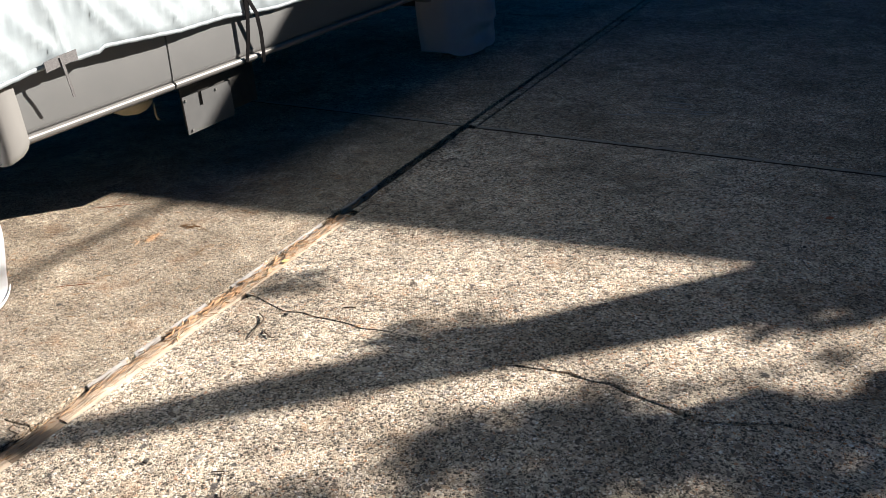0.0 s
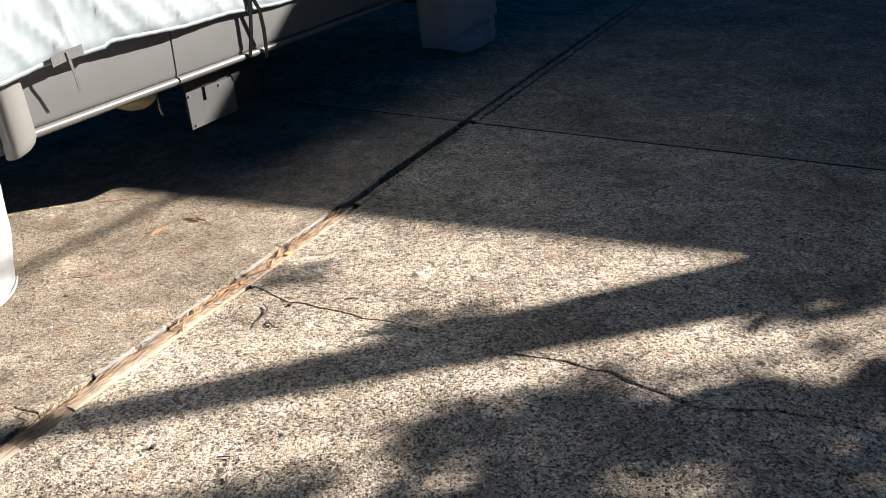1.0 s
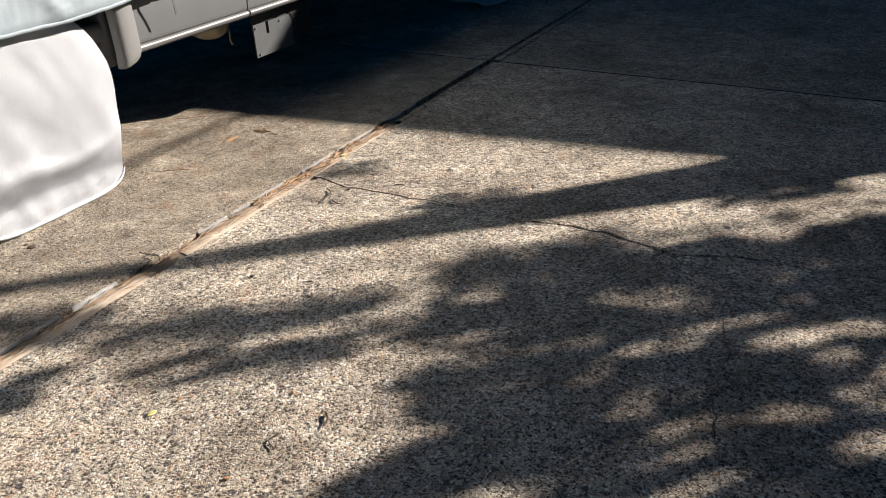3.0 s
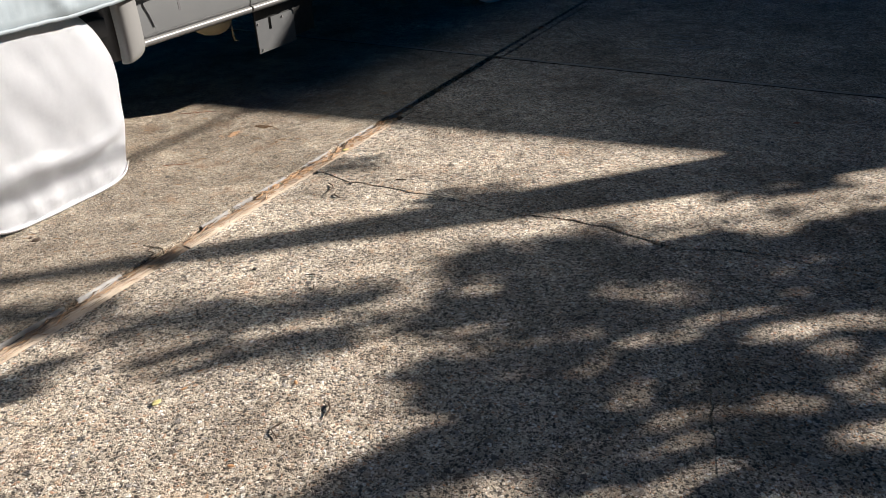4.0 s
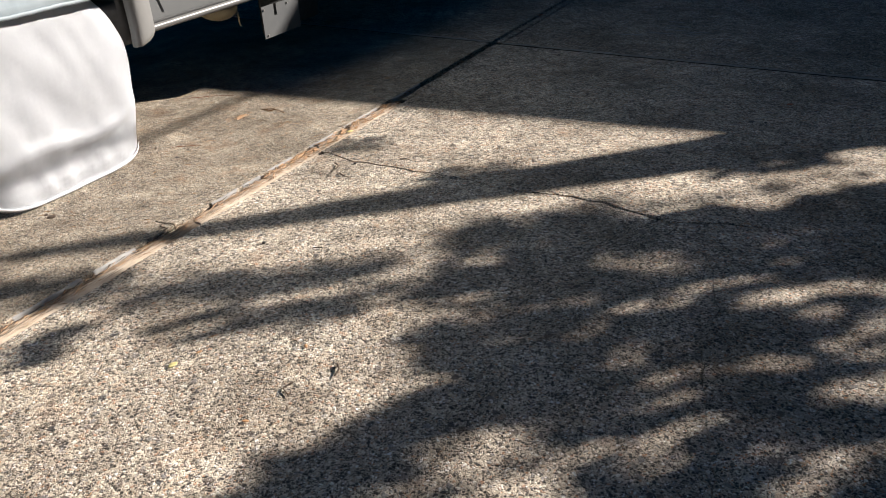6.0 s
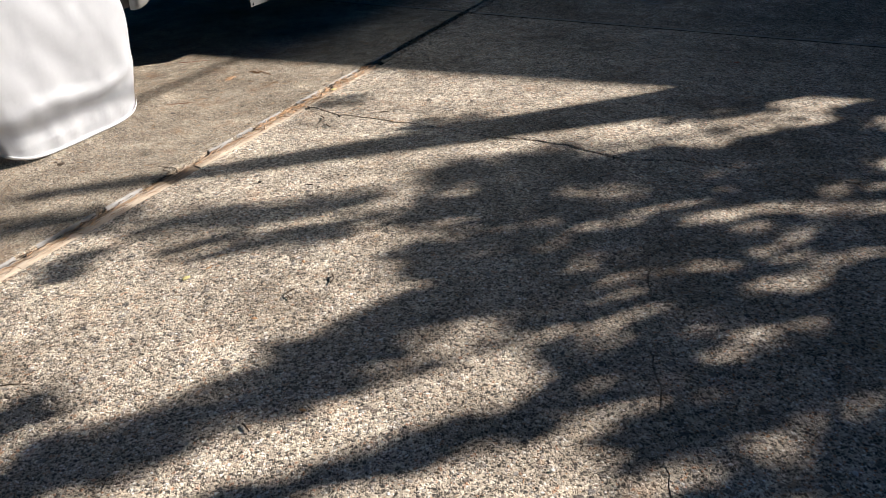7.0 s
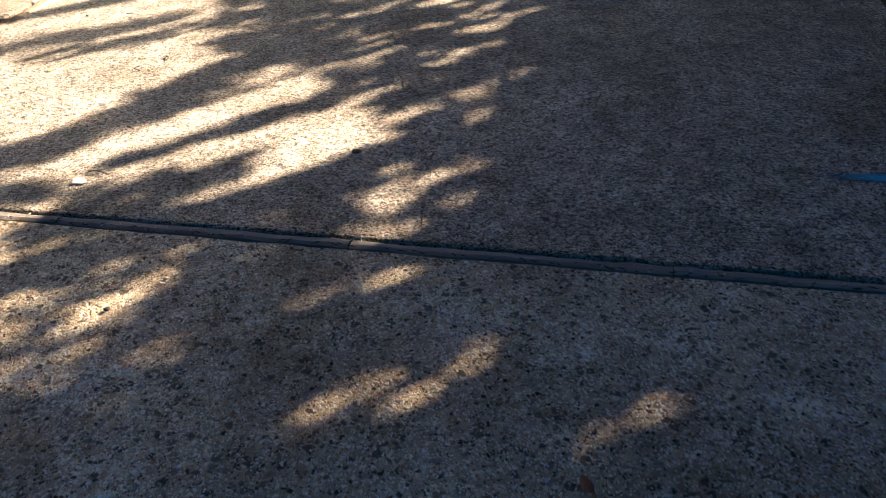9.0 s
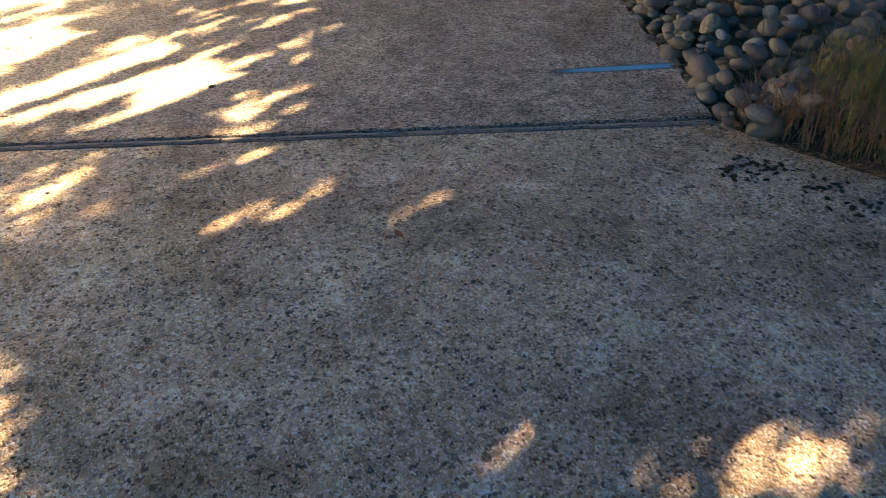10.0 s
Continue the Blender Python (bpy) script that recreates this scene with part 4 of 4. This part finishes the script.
placed = []
for size, count in ((0.054, 90), (0.044, 130), (0.028, 60), (0.015, 60)):
    tries = made = 0
    while made < count and tries < 4000:
        tries += 1
        u = sr.uniform(-0.85, 1.25)
        lim = RIGHT + (0.02 if size > 0.03 else -0.025) + (0 if u > N0 else (N0 - u) * 0.85)
        v = lim + size * 0.3 + (sr.random() ** 1.3) * (1.45 if size > 0.03 else 0.30)
        if u < -0.45 and v > 3.05 + 0.4 * (u + 0.8):
            continue
        r = size * sr.uniform(0.8, 1.25)
        lift = 0.0
        near = [p for p in placed if math.hypot(p[0] - v, p[1] - u) < 0.78 * (p[2] + r)]
        if near:
            if len(near) > 3 or sr.random() < 0.35:
                continue
            lift = max(p[3] + 0.55 * p[2] for p in near) - bed_height(v, u) + r * 0.15
            if lift > 0.12:
                continue
        z = bed_height(v, u) + r * 0.45 + lift
        placed.append((v, u, r, z))
        made += 1
        ob = new("river_stone", sr.choice(pebbles))
        ob.matrix_world = GRID @ pose(v, u, z, sr.uniform(-28, 28), sr.uniform(-28, 28), sr.uniform(0, 360)) @ Matrix.Diagonal((r, r, r, 1))
        tagged(ob, "smooth rounded river stone heaped at the driveway's edge", "stone", "river stones beside the driveway")


def blades(name, count, area, height, material, label, seed, lean=0.45):
    br, vs_, fs_ = random.Random(seed), [], []
    for _ in range(count):
        v, u = area(br)
        h = height * br.uniform(0.45, 1.15)
        a, b = br.uniform(0, 6.28), br.uniform(0.05, lean) * h
        dx, dy = math.cos(a) * b, math.sin(a) * b
        w = br.uniform(0.0016, 0.0034)
        wx, wy = -math.sin(a) * w, math.cos(a) * w
        z0, o = bed_height(v, u) - 0.01, len(vs_)
        for f in (0, 0.35, 0.7):
            for s in (1, -1):
                vs_.append((v + dx * f * f + s * wx * (1 - f * 0.6), u + dy * f * f + s * wy * (1 - f * 0.6), z0 + h * f * (1 - 0.12 * f)))
        vs_.append((v + dx, u + dy, z0 + h * 0.86))
        fs_ += [(o, o + 1, o + 3, o + 2), (o + 2, o + 3, o + 5, o + 4), (o + 4, o + 5, o + 6)]
    return tagged(raw(name, vs_, fs_, material, None, label, m=GRID), category="grass", kind="stuff")


def tuft(br):
    u = -0.80 + br.gauss(0, 0.22)
    return max(3.05 + br.gauss(0, 0.16), RIGHT + 0.12 + max(0, (N0 - u) * 0.9)), u


def tuft2(br):
    u = br.uniform(-1.5, -0.4)
    return RIGHT + 0.05 + max(0, (N0 - u) * 0.95) + abs(br.gauss(0.2, 0.3)) + (0.45 if u > -0.7 else 0), u


blades("green_grass", 640, tuft, 0.34, GRASS, "tufts of thin green grass among the stones", 3, 0.8)
blades("dry_grass", 1500, tuft2, 0.26, STRAW, "dry straw-coloured grass at the bed's edge", 4, 1.5)

# ---- blue mark ----
bl = bmesh.new()
bmesh.ops.create_grid(bl, x_segments=60, y_segments=8, size=0.5)
for q in bl.verts:
    q.co.x, q.co.y = (q.co.x + 0.5) * 0.70, q.co.y * 0.13
blue = part("blue_mark", bl, BLUE, label="blue spray-painted line on the concrete at the driveway's edge", m=GRID @ pose(1.74, -0.135, 0.0010, 0, 0, 2.5))
tagged(blue, category="paint mark")

# ---- litter on the slabs ----
def lay(ob, v, u, z=0.0, turn=0.0, rx=0.0, ry=0.0):
    ob.matrix_world = GRID @ pose(v, u, z, rx, ry, turn)
    return ob


def twig(ends, radius, label, bend=0.12, material=TWIG, name="twig", seed=0):
    (v0, u0), (v1, u1) = ends
    ln = math.hypot(v1 - v0, u1 - u0)
    pts, rad = [], []
    for i in range(9):
        f = i / 8
        pts.append((ln * (f - 0.5), ln * bend * math.sin(f * 3.14) * (1 + 0.5 * math.sin(f * 5 + seed)), radius * 0.6 + 0.03 * ln * math.sin(f * 3.14) * (seed % 2)))
        rad.append(0.62 * radius * (1.0 - 0.45 * f + 0.10 * math.sin(f * 17 + seed)))
    ob = part(name, tube(bmesh.new(), pts, rad, 7), material)
    lay(ob, (v0 + v1) / 2, (u0 + u1) / 2, 0.001, math.degrees(math.atan2(u1 - u0, v1 - v0)))
    return tagged(ob, label, "twig")


twig(((-1.81, 1.885), (-1.747, 1.742)), 0.0045, "dark curved twig lying on the concrete", 0.16, seed=1)
twig(((-1.726, 1.815), (-1.665, 1.780)), 0.004, "short dark forked twig on the concrete", -0.3, seed=2)
twig(((-1.552, 2.040), (-1.508, 2.055)), 0.0045, "short dark twig on the concrete", 0.1, seed=3)
twig(((-1.338, 1.135), (-1.33, 1.10)), 0.004, "short dark twig on the concrete", 0.2, seed=4)
twig(((-0.907, 0.628), (-0.882, 0.578)), 0.006, "dark dry seed pod on the concrete", 0.1, seed=5)
twig(((-0.974, 0.502), (-0.947, 0.445)), 0.0045, "dark curled twig on the concrete", -0.25, seed=6)
twig(((-0.668, -0.440), (-0.582, -0.452)), 0.004, "dark twig beside a white splash", 0.08, seed=7)
twig(((-0.712, -0.090), (-0.677, -0.106)), 0.0045, "short dark twig on the concrete", 0.05, seed=8)
twig(((-1.46, -0.262), (-1.38, -0.216)), 0.0035, "thin dark twig on the concrete", 0.06, seed=9)
twig(((-2.693, 1.727), (-2.575, 1.808)), 0.0025, "long reddish dry pine twig on the concrete", 0.05, RED_LEAF, seed=2)
twig(((-3.183, 2.341), (-2.955, 2.486)), 0.0025, "long reddish dry pine twig near the vehicle", 0.04, RED_LEAF, seed=4)
twig(((-0.89, 1.70), (-0.868, 1.665)), 0.004, "short dark twig on the concrete", 0.1, seed=11)
twig(((-1.41, 1.18), (-1.36, 1.165)), 0.0035, "short dark twig on the concrete", 0.3, seed=12)
twig(((2.396, 0.203), (2.489, 0.237)), 0.0045, "pale stick at the edge of the stones", 0.05, PALE_LEAF, seed=3)
twig(((-2.10, 1.085), (-2.05, 1.065)), 0.003, "dark bent twig at the joint", -0.2, seed=13)


def leaf(v, u, size, material, label, turn=0.0, wide=0.5, curl=0.25):
    verts, faces = [], []
    for i in range(7):
        f = i / 6
        w = size * wide * math.sin(math.pi * min(1, f * 0.92 + 0.04)) ** 0.8 / 2
        z = 0.0008 + size * curl * (f - 0.5) ** 2 * 0.8
        for q in (-1, 0, 1):
            verts.append((size * (f - 0.5), q * w, z + (abs(q) * w * 0.15)))
    for i in range(6):
        for q in range(2):
            o = i * 3 + q
            faces.append((o, o + 3, o + 4, o + 1))
    ob = raw("leaf", verts, faces, material, smooth=True)
    sol = ob.modifiers.new("thickness", "SOLIDIFY")
    sol.thickness = 0.0006
    lay(ob, v, u, 0.001, turn)
    return tagged(ob, label, "leaf")


leaf(-1.276, 1.75, 0.062, PALE_LEAF, "pale curled dry leaf on the concrete", 25, 0.35)
leaf(-0.050, 3.455, 0.035, RED_LEAF, "small reddish dry leaf in the shade", 40, 0.7)
leaf(-2.024, 4.86, 0.05, RED_LEAF, "reddish leaf caught in the joint", 60, 0.6)
leaf(-1.980, 2.255, 0.035, YELLOW_LEAF, "small yellow leaf in the joint", 60, 0.7)
leaf(-1.606, 2.672, 0.05, PALE_LEAF, "curled strip of pale bark on the concrete", 110, 0.3, 0.5)
leaf(-1.360, 0.410, 0.032, YELLOW_LEAF, "small yellow leaf on the concrete", 80, 0.7, 0.08)
for v, u, r in ((-0.989, 0.311, 20), (-1.334, 0.494, 70), (-1.051, 0.662, 140), (0.882, -1.074, 30), (0.585, -0.855, 60), (2.102, -1.582, 10), (0.697, -2.113, 0), (0.386, -2.044, 30), (1.095, -1.543, 100), (-0.60, 0.02, 10), (0.15, -0.55, 45)):
    leaf(v, u, 0.022, ORANGE_LEAF, "small orange-brown dry leaf on the concrete", r, 0.5, 0.12)
leaf(1.079, -1.518, 0.05, RED_LEAF, "reddish dry leaf in the shade", 120, 0.5)
leaf(0.808, -0.982, 0.024, YELLOW_LEAF, "small yellow leaf on the concrete", 60, 0.6)


def chip(name, v, u, size, material, label, category, flat=0.5, seed=0):
    bm = bmesh.new()
    size *= 0.75
    flat *= 0.6
    bmesh.ops.create_icosphere(bm, subdivisions=2, radius=size)
    for q in bm.verts:
        p = q.co.normalized()
        q.co *= 1 + 0.45 * noise.noise(p * 1.6 + Vector((seed * 3.1, 0, 0)))
        q.co.z *= flat
    return tagged(lay(part(name, bm, material), v, u, size * flat * 0.5, seed * 40), label, category)


for k, (v, u, r) in enumerate(((-1.723, 1.926, 0.012), (-0.117, 3.141, 0.011), (-1.612, 1.137, 0.012), (-1.306, 1.329, 0.007), (-0.202, -1.136, 0.013), (0.219, -0.170, 0.022), (-0.320, 0.076, 0.008), (-1.9, 1.45, 0.006), (-0.66, 1.32, 0.006))):
    chip("grit", v, u, r, BLACK_STONE, "small dark clod on the concrete", "grit", 0.6, k)
for k, (v, u, r) in enumerate(((0.716, 0.372, 0.009), (0.075, 0.091, 0.007), (1.624, -2.131, 0.011), (0.891, -2.183, 0.011), (1.491, -1.602, 0.012), (1.694, -2.248, 0.008), (-0.6, 1.62, 0.006), (-0.42, 1.5, 0.005), (0.1, 1.1, 0.006), (0.5, 0.8, 0.006))):
    chip("pebble", v, u, r, WHITE, "small white pebble lying on the concrete", "pebble", 0.6, k + 20)
chip("stone_chip", -2.571, 1.640, 0.017, BLACK_STONE, "bluish stone bedded in the concrete", "stone", 0.3, 3)
chip("debris", -2.59, 0.943, 0.026, TWIG, "small heap of dark debris near the tyre cover", "debris", 0.3, 6)
chip("debris", -2.63, 0.945, 0.014, TWIG, "small heap of dark debris near the tyre cover", "debris", 0.4, 8)

# white splash: a spatter of flat drops
sp = thing("white_splash", -0.667, -0.505, 0.0, label="white splash dried on the concrete", category="stain")
dr = random.Random(2)
for k in range(12):
    r = 0.004 + 0.011 * dr.random()
    d = bmesh.new()
    bmesh.ops.create_circle(d, cap_ends=True, segments=14, radius=r)
    for q in d.verts:
        q.co *= 1 + 0.35 * noise.noise(q.co * 180 + Vector((k, 0, 0)))
    ex = bmesh.ops.extrude_face_region(d, geom=d.faces[:])
    bmesh.ops.translate(d, vec=(0, 0, 0.0018), verts=[q for q in ex["geom"] if isinstance(q, bmesh.types.BMVert)])
    part("drop", d, WHITE, sp, m=pose(dr.gauss(0, 0.014), dr.gauss(0, 0.010), 0.0003 + 0.0002 * k), smooth=False)


def needles(name, count, place, length, width, material, label, seed, lift=0.0012):
    """Fallen needles, each a thin three-sided sliver lying flat."""
    nr, vs_, fs_ = random.Random(seed), [], []
    for _ in range(count):
        v, u, a = place(nr)
        ln = length * nr.uniform(0.4, 1.2)
        w = width * nr.uniform(0.7, 1.3)
        dx, dy = math.cos(a), math.sin(a)
        bow = nr.uniform(-0.12, 0.12) * ln
        o, z = len(vs_), lift + nr.random() * 0.002
        for f in (-0.5, 0.0, 0.5):
            cx, cy = v + dx * ln * f - dy * bow * (0.25 - f * f), u + dy * ln * f + dx * bow * (0.25 - f * f)
            ww = w * (1.0 if f == 0 else 0.5)
            vs_ += [(cx - dy * ww, cy + dx * ww, z), (cx, cy, z + ww * 1.2), (cx + dy * ww, cy - dx * ww, z)]
        for r in (0, 3):
            fs_ += [(o + r, o + r + 3, o + r + 4, o + r + 1), (o + r + 1, o + r + 4, o + r + 5, o + r + 2)]
    return tagged(raw(name, vs_, fs_, material, None, label, m=GRID), category="litter", kind="stuff")


needles("pine_needles", 420, lambda r: (r.uniform(-3.2, -2.08), r.uniform(0.9, 3.2), r.uniform(0, 6.28)), 0.035, 0.0009, NEEDLE, "scattered dry pine needles beside the vehicle", 1)
needles("pine_needles", 900, lambda r: (r.uniform(-1.95, 2.3), r.uniform(-0.7, 3.4), r.uniform(0, 6.28)), 0.028, 0.0007, NEEDLE, "scattered dry pine needles on the concrete", 2)
needles("pine_needles", 700, lambda r: (r.uniform(-1.5, 2.6), r.uniform(-3.2, -0.8), r.uniform(0, 6.28)), 0.024, 0.0007, NEEDLE, "scattered dry needles on the near slab", 3)
needles("dark_chaff", 1500, lambda r: (r.uniform(-1.95, 2.3), r.uniform(-3.0, 3.4), r.uniform(0, 6.28)), 0.010, 0.0011, TWIG, "dark specks of chaff on the concrete", 4)
needles("joint_litter", 560, lambda r: (r.uniform(W0 + 0.012, W1 - 0.02), r.uniform(-0.6, 4.0), 1.57 + r.gauss(0, 0.45)), 0.040, 0.0016, LITTER, "orange needles and splinters packed in the joint", 5, -0.007)
needles("joint_litter", 200, lambda r: (r.uniform(W0 + 0.005, W0 + 0.035), r.uniform(-0.6, 4.0), 1.57 + r.gauss(0, 0.3)), 0.05, 0.0020, TWIG, "dark fibres along the joint", 6, -0.006)
# slivers on top give the dark of splits by colour; none are cut
needles("joint_litter", 300, lambda r: (r.uniform(W0 + 0.035, W1 - 0.006), r.uniform(-0.6, 2.75), 1.57 + r.gauss(0, 0.08)), 0.07, 0.0013, FIBRE, "brown slivers laid as splits and splinters on the pine board", 16, -0.001)
needles("joint_litter", 80, lambda r: (r.uniform(W0 + 0.035, W1 - 0.006), r.uniform(-0.6, 2.75), 1.57 + r.gauss(0, 0.10)), 0.055, 0.0012, TWIG, "dark slivers laid as splits on the pine board", 17, -0.001)
needles("joint_litter", 160, lambda r: (r.uniform(W0 + 0.01, W1 - 0.01), r.uniform(1.6, 2.75), 1.57 + r.gauss(0, 0.5)), 0.035, 0.003, LITTER, "orange shreds of leaf in the joint", 18, 0.0)
needles("cross_joint_litter", 420, lambda r: (r.uniform(-1.9, 2.4), r.choice((N0 + 0.004, N1 - 0.004, N1 + 0.004)) + r.gauss(0, 0.006), r.gauss(0, 0.5)), 0.022, 0.0018, TWIG, "dark fibres and grit along the cross joint", 14, 0.0005)
needles("cross_joint_litter", 160, lambda r: (r.uniform(-1.9, 2.4), r.uniform(N0, N1), r.uniform(0, 6.28)), 0.012, 0.0024, PALE_LEAF, "pale crumbs along the cross joint", 15, 0.0)
needles("crack_litter", 160, lambda r: (lambda q: (q[0] + r.gauss(0, 0.012), q[1] + r.gauss(0, 0.012), r.uniform(0, 6.28)))(r.choice(crack)), 0.03, 0.0009, NEEDLE, "needles caught along the crack", 7)
needles("orange_needles", 34, lambda r: (-2.668 + r.gauss(0, 0.015), 2.21 + r.gauss(0, 0.03), 1.9 + r.gauss(0, 0.3)), 0.06, 0.0012, LITTER, "a few orange needles lying together", 8)
needles("orange_needles", 26, lambda r: (-2.59 + r.gauss(0, 0.03), 2.355 + r.gauss(0, 0.012), r.gauss(0.2, 0.4)), 0.05, 0.0012, LITTER, "a few orange needles lying together", 12)
needles("orange_needles", 12, lambda r: (-2.38 + r.gauss(0, 0.02), 2.22 + r.gauss(0, 0.02), r.uniform(0, 6.28)), 0.04, 0.0012, LITTER, "a few orange needles lying together", 13)
needles("edge_litter", 500, lambda r: (lambda f: (2.40 + 0.5 * f + r.gauss(0, 0.06) - 0.05, -0.75 - 0.55 * f + r.gauss(0, 0.05), r.uniform(0, 6.28)))(r.random()), 0.03, 0.001, NEEDLE, "dry litter along the edge of the bed", 9)

needles("edge_litter", 420, lambda r: (RIGHT + 0.01 + abs(r.gauss(0, 0.04)), r.uniform(-0.75, 1.25), r.uniform(0, 6.28)), 0.022, 0.0016, LITTER, "brown litter along the stones' edge", 19)
needles("pale_flecks", 1500, lambda r: (r.uniform(-1.6, 2.9), r.uniform(-3.4, -0.78), r.uniform(0, 6.28)), 0.007, 0.0017, WHITE, "tiny pale chips strewn on the near slab", 20, -0.0045)
needles("pale_flecks", 450, lambda r: (r.uniform(-1.9, 2.3), r.uniform(-0.68, 3.6), r.uniform(0, 6.28)), 0.006, 0.0014, WHITE, "tiny pale chips strewn on the slab", 22, 0.0)

# crumbs of dark earth washed onto the apron
crumbs = thing("earth_crumbs", 2.45, -1.2, -0.005, label="crumbs of dark earth spilled on the concrete", category="earth", kind="stuff")
cr = random.Random(8)
cm = bmesh.new()
for _ in range(190):
    c = cr.choice(((2.36, -1.13), (2.45, -1.11), (2.50, -1.16), (2.35, -1.21), (2.60, -1.29), (2.64, -1.32), (2.69, -1.46)))
    bmesh.ops.create_icosphere(cm, subdivisions=1, radius=0.002 + 0.011 * cr.random() ** 2.2, matrix=pose(c[0] - 2.45 + cr.gauss(0, 0.045), c[1] + 1.2 + cr.gauss(0, 0.028), 0.001, 0, 0, cr.uniform(0, 180)) @ Matrix.Diagonal((cr.uniform(1, 2.2), 1, 0.4, 1)))
part("crumbs", cm, SOIL, crumbs)

# pale scuffs on the far slab
for k, (v, u, ln) in enumerate(((-1.12, 4.98, 0.16), (-1.08, 4.86, 0.18), (-1.10, 4.74, 0.20), (-1.16, 4.62, 0.22), (-0.92, 4.66, 0.14), (-0.90, 4.70, 0.16), (-1.32, 4.50, 0.18))):
    sc = bmesh.new()
    bmesh.ops.create_grid(sc, x_segments=4, y_segments=2, size=0.5)
    for q in sc.verts:
        q.co.x, q.co.y = (q.co.x + 0.5) * ln, q.co.y * (0.05 if k < 4 else 0.07)
    ob = part("scuff_mark", sc, SCUFF, label="pale scuff on the shaded concrete", m=GRID @ pose(v, u, 0.0025 + 0.0003 * k, 0, 0, 4 * k - 8))
    tagged(ob, category="scuff", group="scuffs on the concrete")

# dry leaves caught among the stones and grass
fr = random.Random(31)
for k in range(26):
    u = fr.uniform(-1.15, 0.3)
    v = RIGHT + 0.25 + max(0, (N0 - u) * 0.9) + fr.random() * 0.8
    lf_ob = leaf(v, u, fr.uniform(0.035, 0.07), fr.choice((RED_LEAF, ORANGE_LEAF, ORANGE_LEAF, PALE_LEAF)), "curled dry leaf caught among stones and grass", 0, fr.uniform(0.3, 0.6), 0.4)
    lf_ob.matrix_world = GRID @ pose(v, u, bed_height(v, u) + fr.uniform(0.06, 0.13), fr.uniform(-30, 30), fr.uniform(-30, 30), fr.uniform(0, 360))
